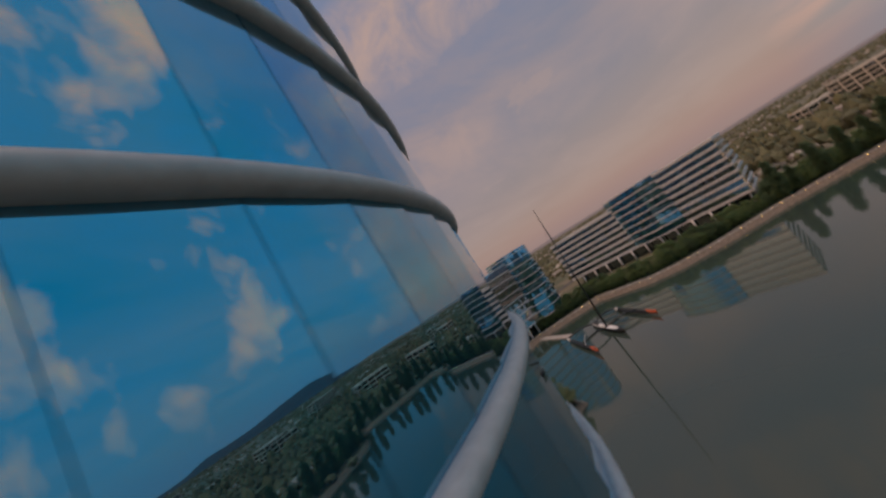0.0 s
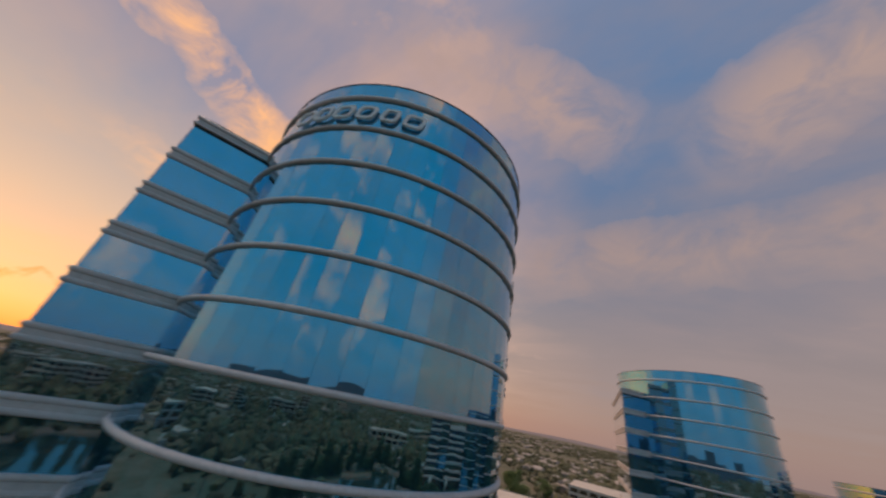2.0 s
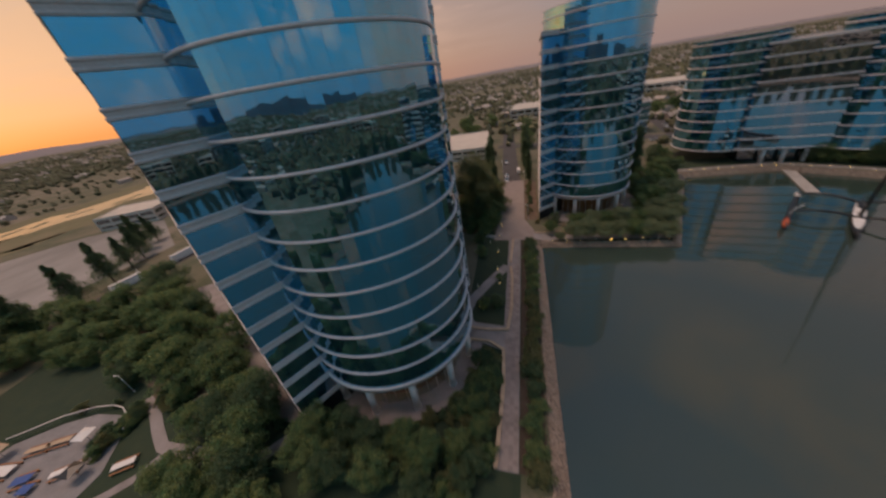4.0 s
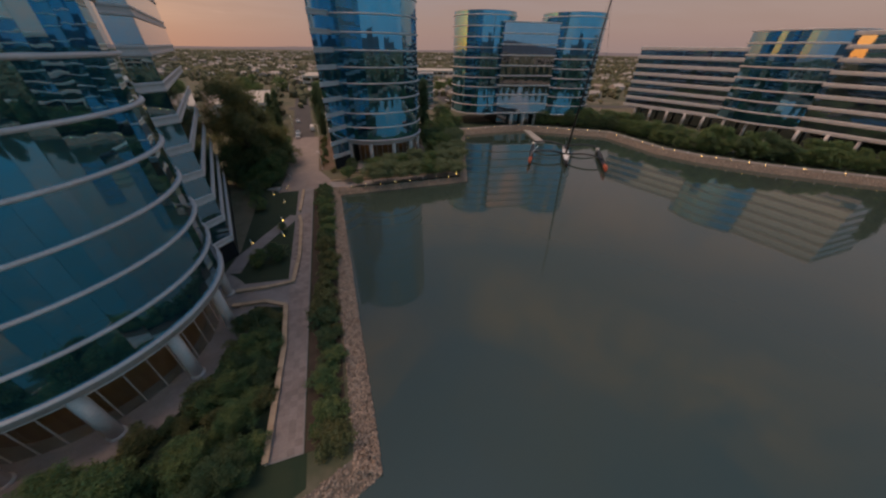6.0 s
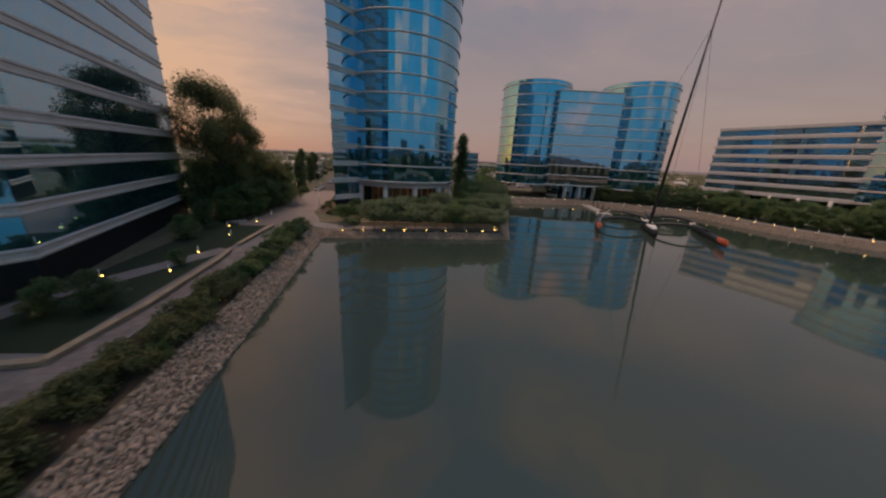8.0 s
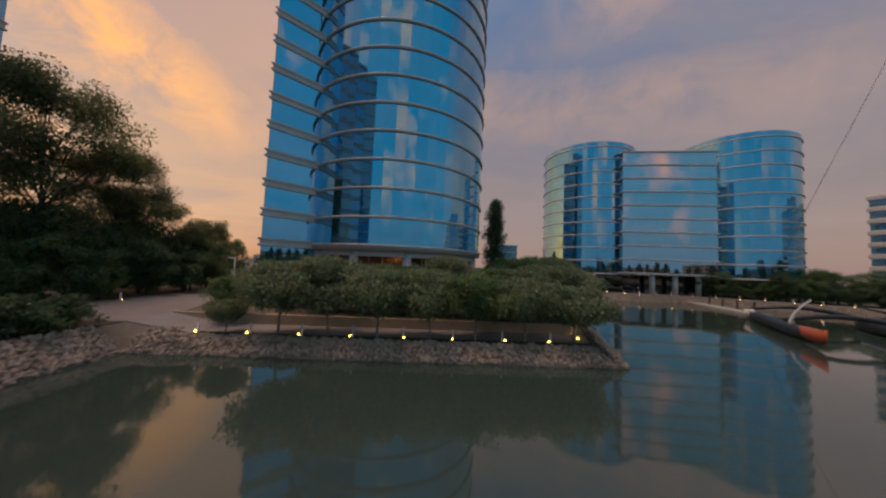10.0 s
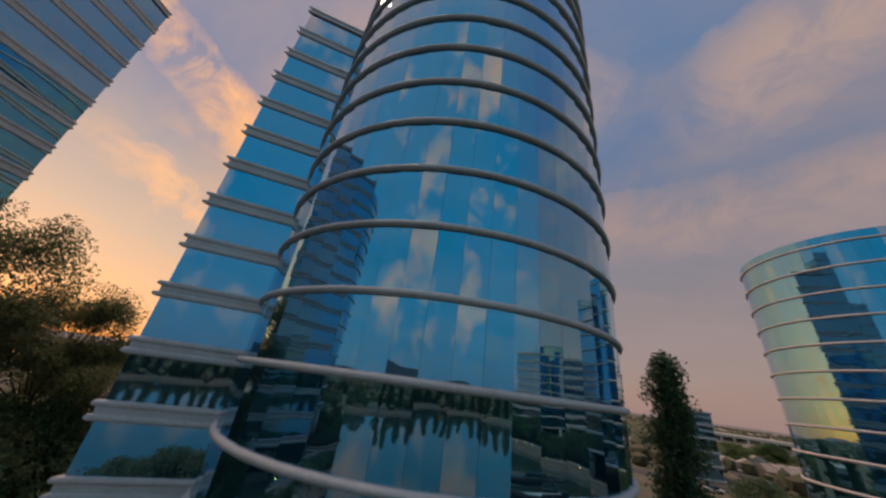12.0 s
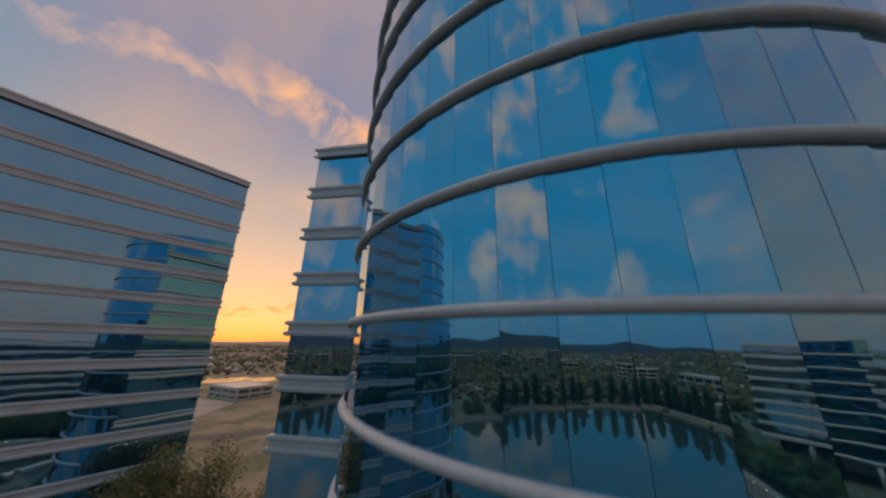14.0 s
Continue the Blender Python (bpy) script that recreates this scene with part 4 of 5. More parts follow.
slab("pavement", ribbon([(-10.2, -13.2), (-14.5, -21), (-18.2, -28.5), (-19, -33)], 2.6), 0.062, PAVING, "narrow paved garden path beside the tower", "path")
slab("pavement", [(-15.5, 2.0), (-2.25, 2.0), (-2.25, 9.0), (-5.2, 17), (-14.5, 17)], 0.055, PAVER, "paved court where promenade and road meet", "path")
slab("pavement", [(-15.2, 17), (-5.4, 17), (-5.8, 62), (-15.8, 62)], 0.056, PAVER, "brick-paved forecourt between the towers", "path")
slab("pavement", arc(*A_C, 17.2, A_FACE - 1.5, A_FACE + 1.5, 30) + [(-34, -45)], 0.05, PAVING, "paving under the tower columns", "path")
slab("pavement", arc(*B_C, 19.0, B_FACE - 1.5, B_FACE + 1.5, 30) + [(14, 34)], 0.05, PAVING, "paving under the tower columns", "path")
slab("pavement", [(-43.5, -64.5), (-48.9, -64.6), (-66.9, -55.6), (-73.1, -53.9), (-84, -44), (-106, -33), (-115, -28), (-110, -24), (-72, -40), (-64.5, -52)], 0.05, PAVING, "pale terrace along the tower's end wall", "path")
slab("road", ribbon([(-10.3, 15), (-10.8, 50), (-14, 100), (-19, 190), (-24, 300)], 8.6), 0.045, ASPHALT, "asphalt road leading away between the towers", "road")
slab("road", ribbon([(-160, -80), (-151, -40), (-149, -10), (-140, 40), (-120, 100)], 9), 0.05, ASPHALT, "asphalt road along the park", "road")
slab("car_park", [(76, 113), (132, 104), (141, 180), (84, 194)], 0.05, ASPHALT, "asphalt car park behind the office blocks", "car park")
slab("lawn", [(84, 195), (141, 181), (143.5, 190), (86, 206)], 0.04, GRASSBANK, "bright grass strip beyond the car park", "lawn")
slab("road", ribbon([(-24, 140), (60, 128), (160, 110), (300, 60)], 9), 0.04, ASPHALT, "asphalt road behind the buildings", "road")
slab("pavement", ribbon([(-84.4, -65), (-78.2, -67.5), (-73.9, -70), (-69.2, -72.4), (-62.2, -72.2), (-58.2, -71.7), (-53.5, -71.6), (-47.6, -70.2), (-45, -67)], 2.0), 0.05, PAVING, "curving park path", "path")
slab("pavement", ribbon([(-67.2, -72.6), (-67.8, -75), (-68.8, -77.5), (-71.5, -80.5), (-80, -88)], 1.6), 0.045, PAVING, "curving park path", "path")
slab("lawn", [(-60, -90), (-125, -90), (-135, -30), (-75, -38), (-43, -64), (-50, -72)], 0.025, LAWN, "park lawn with dark grass", "lawn")
far_path = offset(LAKE, OUT * 4.6)[4:14]
slab("pavement", ribbon(far_path, 2.6), 0.06, PAVING, "lamp-lit path along the far shore", "path")

bm = bmesh.new()
sweep(bm, [(*p_, 0.0) for p_ in arc(-68.6, -64.7, 2.8, 0, 2 * math.pi, 24)[:-1]], [(-0.3, 0), (0.3, 0), (0.3, 0.6), (-0.3, 0.6)], closed=True)
tagged(part("planter_ring", bm, SANDSTONE), "round stone planter ring in the park lawn", "planter")
slab("lawn", ribbon(offset(LAKE, OUT * 12)[4:14], 12), 0.03, LAWN, "planted strip of grass behind the far shore path", "lawn")
# low stone walls beside the promenade
for line in ([(-9.4, -66), (-9.0, -52), (-9.5, -44.2), (-12.4, -42.4), (-17, -42)], [(-17.2, -38.6), (-12.5, -38.9), (-8.9, -38.6), (-8.3, -31), (-8.6, -18.5), (-9.2, -14.2)], [(-9.3, -11.8), (-9.0, 1.5)]):
    w = tagged(part("garden_wall", sweep(bmesh.new(), [(*p, 0.0) for p in line], [(-0.12, 0), (0.12, 0), (0.12, 0.42), (-0.12, 0.42)]), SANDSTONE), "low sandstone wall edging the promenade", "wall", "garden walls")
    bm = bmesh.new()
    n_cap = 0
    for i in range(len(line) - 1):
        a, b = Vector(line[i]), Vector(line[i + 1])
        d = b - a
        k = max(1, round(d.length / 1.2))
        for j in range(k):
            cap = bmesh.new()
            box(cap, 0.01, -0.3, 0.42, d.length / k - 0.01, 0.3, 0.52)
            ob = part("coping_stone", cap, SANDSTONE, w)
            ob.matrix_basis = pose(*(a + d * j / k), RND.uniform(-0.004, 0.004), 0, 0, math.degrees(math.atan2(d.y, d.x)))
for line in ([(4, 11.4), (30, 11.4)],):
    bm = sweep(bmesh.new(), [(*p, 0.0) for p in line], [(-0.2, 0), (0.2, 0), (0.2, 0.5), (-0.2, 0.5)])
    tagged(part("garden_wall", bm, SANDSTONE), "low sandstone wall behind the quay trees", "wall", "garden walls")
bm = bmesh.new()
prism(bm, [(8, 7.3), (33, 7.3), (33, 11.2), (8, 11.2)], 0, 0.12)
tagged(part("planting_bed", bm, SOIL), "raised bed of dark soil under the quay trees", "planting bed")
bm = bmesh.new()
for i in range(5):
    box(bm, -0.9 + 0.0, -0.38 + i * 0.76, 0, 0.9, 0.0 + i * 0.76, 0.1 + 0.13 * (4 - i))
steps = tagged(part("steps", bm, CONCRETE), "short flight of concrete garden steps", "steps")
steps.matrix_basis = pose(-15.6, 4.0, 0, 0, 0, 60)

# rocks of the bank: single ones on the quay's stretch, the rest joined
rock_rnd = np.random.default_rng(4)
rock_meshes = []
for i in range(6):
    bm = bmesh.new()
    bmesh.ops.create_icosphere(bm, subdivisions=1, radius=1.0)
    for v in bm.verts:
        v.co *= rock_rnd.uniform(0.7, 1.15)
        v.co.z *= 0.7
        v.co.x *= 1.25
    rock_meshes.append(mesh_of(bm, "rock", ROCK))
bank_ob = bpy.data.objects["bank"]
templates = [(np.array([v.co for v in m.vertices]), [tuple(p.vertices) for p in m.polygons]) for m in rock_meshes]
rv, rf, singles = [], [], 0


def rocks_along(a, b, density, single=False, wide=2.2, reach=1.0, top=0.0):
    global singles
    a, b = Vector(a), Vector(b)
    d = (b - a).normalized()
    o = Vector((d.y, -d.x)) * OUT
    for _ in range(int((b - a).length * density)):
        s, k = rock_rnd.uniform(0, (b - a).length), rock_rnd.uniform(-0.05, reach)
        p = a + d * s + o * (k * wide)
        o_ = k * wide
        z = (-2.1 + 0.8 * (o_ + 0.5) if o_ < 1.0 else -0.9 + (top + 0.9) * min(1.0, (o_ - 1.0) / 1.2)) + 0.04 + rock_rnd.uniform(-0.05, 0.12)
        size = rock_rnd.uniform(0.09, 0.2)
        i = int(rock_rnd.integers(6))
        m = Matrix.Translation((p.x, p.y, z)) @ Euler(rock_rnd.uniform(-3, 3, 3)).to_matrix().to_4x4() @ Matrix.Scale(size, 4)
        if single and singles < 300 and 8 < p.x < 38:
            singles += 1
            ob = new("rock", rock_meshes[i])
            ob.parent = bank_ob
            ob.matrix_basis = m
        else:
            base = len(rv)
            v = templates[i][0] @ np.array(m.to_3x3()).T + np.array(m.translation)
            rv.extend(v.tolist())
            rf.extend(tuple(base + q for q in face) for face in templates[i][1])


rocks_along(LAKE[0], LAKE[1], 85, True, wide=1.9, reach=0.98, top=QUAY)
rocks_along(LAKE[-2], LAKE[-1], 100)
rocks_along(LAKE[-1], LAKE[0], 90, top=-0.4)
rocks_along(LAKE[1], LAKE[2], 60)
rocks_along(LAKE[2], LAKE[3], 35)
rocks_along(LAKE[-4], LAKE[-3], 40)
rocks_along(LAKE[-3], LAKE[-2], 60)
for i in range(4, 12):
    rocks_along(LAKE[i], LAKE[i + 1], 9)
tagged(part("riprap", raw_mesh("riprap", rv, rf, ROCK), None, bank_ob, kind="stuff"), "brown riprap stones on the lake bank")


def bollard():
    t = thing("bollard_light", "white bollard light with a warm lamp at its foot", "lamp", (0, 0, -500), group="path lights")
    bm = bmesh.new()
    tube(bm, (0, 0, -0.55), (0, 0, 0.95), 0.085, n=12)
    part("post", bm, WHITE, t, smooth=True)
    bm = bmesh.new()
    tube(bm, (0, 0, 0.95), (0, 0, 1.0), 0.1, 0.07, n=12)
    part("cap", bm, STEEL, t)
    bm = bmesh.new()
    tube(bm, (0.0, -0.26, 0.0), (0.0, -0.26, 0.16), 0.08, 0.1, n=10)
    box(bm, -0.03, -0.26, 0.02, 0.03, 0.0, 0.08)
    part("lamp_housing", bm, STEEL, t)
    bm = bmesh.new()
    bmesh.ops.create_uvsphere(bm, u_segments=8, v_segments=5, radius=0.08, matrix=Matrix.Translation((0, -0.26, 0.2)))
    part("lamp_lens", bm, LAMPGLOW, t, "glowing warm lens")
    return t


lamp_src = bollard()
spots = [(3.4 + 4.24 * i, 2.45, QUAY) for i in range(8)] + [(36.0, 4.0, QUAY), (36.9, 6.2, QUAY), (39.3, 9.4)]
spots += [(-12, -22), (-12.9, -14.9), (-13.2, -5.3), (-16.4, 0.4), (-13.4, 5.1), (-13.4, 13), (-19.5, 14.7), (-3.0, -10), (-3.0, -30), (-16, -31.6), (-17.6, -23.5)]
walkline = offset(LAKE, OUT * 3.0)
for i in range(4, 13):
    a, b = Vector(walkline[i]), Vector(walkline[i + 1])
    n = max(1, round((b - a).length / 5.0))
    spots += [tuple(a.lerp(b, j / n)) for j in range(n)]
for x, y, *z in spots:
    copy_thing(lamp_src, pose(x, y, z[0] if z else 0.0, 0, 0, RND.uniform(0, 360)))
for o in (*lamp_src.children_recursive, lamp_src):
    bpy.data.objects.remove(o)


def lamp_post():
    t = thing("street_lamp", "tall pale street lamp with a flat arm", "lamp", (0, 0, -500), group="street lamps")
    bm = bmesh.new()
    tube(bm, (0, 0, 0), (0, 0, 5.6), 0.1, 0.06, n=10)
    tube(bm, (0, 0, 0), (0, 0, 0.35), 0.16, n=10)
    part("pole", bm, WHITE, t, smooth=True)
    bm = bmesh.new()
    box(bm, -0.05, -0.12, 5.5, 0.9, 0.12, 5.62)
    part("lamp_head", bevel(bm, 0.03), WHITE, t)
    return t


post_src = lamp_post()
for x, y in ((-4.2, 18.3), (-15.8, 42), (-5.6, 60), (-17, 80), (-146, -25), (-143, 0), (-57, -66), (-90, -64)):
    copy_thing(post_src, pose(x, y, 0, 0, 0, RND.choice((0, 180, 200))))
for o in (*post_src.children_recursive, post_src):
    bpy.data.objects.remove(o)


def car(kind="car"):
    long_ = {"car": 4.4, "van": 5.4, "bus": 11.0}[kind]
    high = {"car": 1.45, "van": 2.2, "bus": 3.2}[kind]
    t = thing({"car": "parked_car", "van": "parked_van", "bus": "parked_bus"}[kind], {"car": "pale parked car on the asphalt", "van": "white parked van on the asphalt", "bus": "white bus parked on the park road"}[kind], kind, (0, 0, -500), group="parked vehicles")
    h0 = 0.45 * high if kind == "car" else 0.5 * high
    bm = bmesh.new()
    box(bm, -long_ / 2, -0.9, 0.3, long_ / 2, 0.9, h0 + 0.25)
    part("body", bevel(bm, 0.12, 2), WHITE, t)
    bm = bmesh.new()
    vs = box(bm, -long_ * (0.28 if kind == "car" else 0.49), -0.82, h0 + 0.2, long_ * (0.3 if kind == "car" else 0.42), 0.82, high)
    for v in vs:
        if v.co.z > high - 0.1:
            v.co.x *= 0.78 if kind == "car" else 0.97
            v.co.y *= 0.88
    part("cabin", bevel(bm, 0.06), DARKGLASS if kind == "car" else WHITE, t)
    for x in (-long_ * 0.31, long_ * 0.31):
        for y in (-0.82, 0.82):
            bm = bmesh.new()
            tube(bm, (x, y - 0.1, 0.33), (x, y + 0.1, 0.33), 0.33, n=14)
            part("wheel", bm, BLACK, t)
    return t


cars = {k: car(k) for k in ("car", "van", "bus")}
for k, x, y, r in (("bus", -149.7, -27.5, 80), ("bus", -147, -7, 82), ("car", -14, 62, 92), ("car", -14.3, 69, 92), ("van", -8.5, 75, 92), ("car", -16, 96, 95), ("car", 60, 118, 5), ("car", 67, 117, 5), ("car", 75, 116, 5), ("van", 90, 113, 5), ("car", 50, 112, 80), *(("van" if i % 7 == 3 else "car", 84 + 5.2 * i, 150 - 0.75 * i, 97) for i in range(10) if i not in (2, 6)), *(("car", 88 + 5.2 * i, 178 - 0.9 * i, 97) for i in range(10) if i not in (1, 5, 8)), ("car", -30, 40, 10), ("car", -30.5, 43.5, 10), ("car", -31, 47, 10)):
    copy_thing(cars[k], pose(x, y, 0.06, 0, 0, r))
for t in cars.values():
    for o in (*t.children_recursive, t):
        bpy.data.objects.remove(o)

# ---- the trimaran moored across the lake ----


def hull(length, beam, deep, n=14):
    bm = bmesh.new()
    rows = []
    for i in range(n + 1):
        k = i / n * 2 - 1
        w = beam / 2 * max(0.06, (1 - abs(k) ** 2.6))
        lift = deep * 0.55 * max(0, k - 0.3) ** 2
        rows.append([bm.verts.new((k * length / 2, y * w, z)) for y, z in ((-1, deep + lift), (-0.8, deep * 0.35 + lift), (0, lift), (0.8, deep * 0.35 + lift), (1, deep + lift))])
    for a, b in zip(rows, rows[1:]):
        for j in range(4):
            bm.faces.new((a[j], a[j + 1], b[j + 1], b[j]))
        bm.faces.new((a[4], a[0], b[0], b[4]))
    bm.faces.new(rows[0][::-1])
    bm.faces.new(rows[-1])
    return bm


boat = thing("trimaran", "black and white racing trimaran with orange bows", "sailboat", (84.2, 12.2, WATER - 0.25), 234)
part("main_hull", hull(27, 2.6, 1.9), BLACK, boat, "black main hull", True)
bm = bmesh.new()
prism(bm, [(-11.5, -0.75), (-2, -1.2), (5.5, -1.0), (11.5, -0.2), (11.5, 0.2), (5.5, 1.0), (-2, 1.2), (-11.5, 0.75)], 1.86, 2.05)
part("deck", bevel(bm, 0.05), WHITE, boat, "white deck")
for x0, x1 in ((-9.5, -6.0), (-4.2, -1.4)):
    bm = bmesh.new()
    box(bm, x0, -0.62, 1.95, x1, 0.62, 2.5)
    part("cockpit_cover", bevel(bm, 0.15, 2), BLACK if x0 < -5 else WHITE, boat)
for s in (-1, 1):
    ob = part("float", hull(29, 1.5, 1.5), BLACK, boat, "black outer hull", True)
    ob.location = (0.5, 12.6 * s, 0.35)
    o2 = part("bow", hull(6.5, 1.3, 1.5), ORANGE, ob, "orange bow section", True)
    o2.location = (11.6, 0, 0.25)
    o3 = part("stern_cap", hull(3.2, 1.45, 1.5), WHITE, ob, "white stern section", True)
    o3.location = (-12.6, 0, 0.12)
    for x, x1 in ((-10.5, -12.0), (1.5, 4.0)):
        bm = bmesh.new()
        pts = [Vector((x + (x1 - x) * k, 12.6 * s * k, 1.9 + 1.2 * math.sin(math.pi * k * 0.92))) for k in (0, 0.15, 0.3, 0.45, 0.6, 0.75, 0.9, 1.0)]
        pipe(bm, pts, lambda k: 0.38 - 0.1 * k)
        part("crossbeam", bm, BLACK, boat, smooth=True)
bm = bmesh.new()
pts = [Vector((5.5 - 0.6 * k, -12.6 + 2.2 * k * k, 1.2 + 4.0 * k)) for k in (0, 0.25, 0.5, 0.75, 1.0)]
pipe(bm, pts, lambda k: 0.2 - 0.12 * k)
part("foil", bm, WHITE, boat, "curved white foil raised above its hull", True)
bm = bmesh.new()
tube(bm, (0.5, 0, 1.5), (2.2, 2.5, 57), 0.42, 0.16, 10)
part("mast", bm, BLACK, boat, "tall black mast", True)
bm = bmesh.new()
tube(bm, (0.3, 0, 3.4), (-12, 0, 3.8), 0.22, 0.14, 8)
part("boom", bm, BLACK, boat)
for x, y in ((13, 0), (-11, 12.6), (-11, -12.6)):
    bm = bmesh.new()
    tube(bm, (x, y, 1.9), (1.9, 2.0, 48), 0.03, n=5)
    part("stay", bm, BLACK, boat)
dock = thing("floating_dock", "pale floating dock with a gangway on the far shore", "dock", (0, 0, 0))
bm = bmesh.new()
prism(bm, ribbon([(96.5, 64), (92, 48), (87.5, 33)], 3.4), WATER - 0.2, WATER + 0.5)
part("deck", bm, CONCRETE, dock)
for k in range(4):
    bm = bmesh.new()
    tube(bm, (90.6 + k * 1.4, 37 + k * 4.8, WATER - 0.5), (90.6 + k * 1.4, 37 + k * 4.8, 0.8), 0.18, n=10)
    part("pile", bm, BARK, dock)

# ---- raised sign shapes high on the first tower ----
SIGNWHITE = material("sign_white", 0.35, 0.0, (0.93, 0.92, 0.90), (0.90, 0.89, 0.87), 0.8)
sign = thing("roof_sign", "row of raised white sign shapes on blue glass", "sign", (A_C[0], A_C[1], 0))
za = 64.8
for i, w in enumerate((1.05, 0.85, 0.9, 0.85, 0.75, 0.9)):
    a = radians(-93.3 + i * 7.7)
    bm = bmesh.new()
    n, h, slant, rings = 28, 0.80, 0.26, []
    for k in range(n):
        c, s = math.cos(2 * math.pi * k / n), math.sin(2 * math.pi * k / n)
        px, pz = math.copysign(abs(c) ** 0.5, c), math.copysign(abs(s) ** 0.5, s)
        outer, inner = (px * w, pz * h), (px * (w - 0.30), pz * (h - 0.27))
        rings.append([bm.verts.new((x + slant * z, y, z + h)) for (x, z), y in ((outer, -0.1), (inner, -0.1), (inner, 0.12), (outer, 0.12))])
    for k in range(n):
        p, q = rings[k - 1], rings[k]
        for m in range(4):
            bm.faces.new((p[m], p[(m + 1) % 4], q[(m + 1) % 4], q[m]))
    ob = part("sign_shape", bm, SIGNWHITE, sign)
    ob.matrix_basis = Matrix.Translation(((A_R + 0.08) * math.cos(a), (A_R + 0.08) * math.sin(a), za)) @ Matrix.Rotation(a + math.pi / 2, 4, "Z")
    bm = bmesh.new()
    tube(bm, (0.2, 0.1, 1.55), (0.2, 0.3, 1.55), 0.06, n=8)
    part("bracket", bm, STEEL, ob)

# ---- lower buildings near by ----
lowlist = [
    ("low_building", "low white parking deck beside the road", [(-54, 109), (-27, 111), (-34, 168), (-74, 163)], 7.0, 2),
    ("low_building", "long low white building beyond the gravel lot", [(-255, 22), (-226, 36), (-236, 58), (-268, 44)], 7.5, 2),
    ("low_building", "wide low warehouse with a pale roof", [(-20, 260), (60, 250), (66, 300), (-16, 310)], 9.0, 2),
    ("low_building", "wide low warehouse with a pale roof", [(110, 330), (230, 300), (240, 350), (120, 380)], 9.0, 2),
]
brnd = random.Random(21)
for i in range(19):
    a = radians(brnd.uniform(-95, 5)) if i < 14 else radians(brnd.uniform(-150, -95))
    r = brnd.uniform(260, 620)
    cx, cy = 40 + r * math.cos(a), -60 + r * math.sin(a)
    w, d, h = brnd.uniform(28, 60), brnd.uniform(16, 26), brnd.choice((12, 15, 18, 22, 26))
    th = brnd.uniform(0, 3.1)
    c, s = math.cos(th), math.sin(th)
    if 150 < cx < 235 and -90 < cy < 90:
        continue
    lowlist.append(("low_building", "beige low-rise office among trees across the lake", [(cx + c * x - s * y, cy + s * x + c * y) for x, y in ((-w / 2, -d / 2), (w / 2, -d / 2), (w / 2, d / 2), (-w / 2, d / 2))], h, max(2, h // 4)))
for name, label, plan, h, floors in lowlist:
    t = thing(name, label, "building")
    bm = bmesh.new()
    prism(bm, plan, 0, h)
    part("core", bm, DARKGLASS, t)
    for q in range(int(floors) + 1):
        z = h * q / floors
        bm = bmesh.new()
        sweep(bm, [(*p, max(0.6, z)) for p in plan], [(0, -0.95), (0, 0.7), (0.4, 0.7), (0.4, -0.95)], closed=True)
        part("wall_band", bm, BEIGE, t)
    bm = bmesh.new()
    prism(bm, plan, h, h + 0.3)
    part("roof", bm, BEIGE, t)
    for i in range(len(plan)):
        a, b = Vector(plan[i]), Vector(plan[(i + 1) % len(plan)])
        n = max(2, int((b - a).length / 7))
        for j in range(n + 1):
            p = a.lerp(b, j / n)
            bm = bmesh.new()
            box(bm, -0.5, -0.5, 0, 0.5, 0.5, h)
            o = part("pier", bm, BEIGE, t)
            o.matrix_basis = Matrix.Translation((p.x, p.y, 0)) @ Matrix.Rotation(math.atan2(b.y - a.y, b.x - a.x), 4, "Z")

# gravel lot and tidal channel to the west
slab("gravel_lot", [(-186, -140), (-310, -130), (-300, -47), (-258, 14), (-222, 36), (-168, 3), (-176, -40)], 0.05, GRAVEL, "wide bare pale gravel lot", "lot")


def wavy(line, width, amp, seed, step=7.0):
    """The outline of a natural strip along a plan line, its two edges wandering."""
    left, right, k = [], [], 0.0
    for a, b in zip(line, line[1:]):
        a, b = Vector(a), Vector(b)
        w = (b - a).normalized()
        o = Vector((w.y, -w.x))
        n = max(2, int((b - a).length / step))
        for j in range(n):
            p = a.lerp(b, j / n)
            k += 1
            right.append(tuple(p + o * (width / 2 + amp * noise.noise((k * 0.31, seed, 0.0)) + amp * 0.5 * noise.noise((k * 0.9, seed, 5.0)))))
            left.append(tuple(p - o * (width / 2 + amp * noise.noise((k * 0.27, seed, 9.0)) + amp * 0.5 * noise.noise((k * 0.8, seed, 2.0)))))
    return right + left[::-1]


CHANNEL = [(-345, -170), (-346, -60), (-350, -36), (-365, 15), (-348, 60), (-344, 105), (-370, 195)]
slab("marsh", wavy([(p[0] + 8, p[1]) for p in CHANNEL], 118, 16, 4.0), 0.04, MARSH, "strip of dry marsh grass along the tidal channel", "marsh")
slab("channel", wavy(CHANNEL, 38, 15, 1.0, 5.0), 0.06, WATERMAT, "tidal channel shining with sunset light", "channel")
for x, y, w, turn in ((-352, -20, 26, 70), (-362, 20, 34, 100), (-350, 62, 22, 75), (-340, 90, 30, 100), (-348, -60, 30, 90), (-358, 40, 18, 120)):
    c, d = math.cos(radians(turn)), math.sin(radians(turn))
    slab("mud_bank", wavy([(x - c * w / 2, y - d * w / 2), (x, y), (x + c * w / 2, y + d * w / 2)], 5, 1.1, x, 4.0), 0.10, MARSH, "low grassy mud bank in the channel", "mud bank")
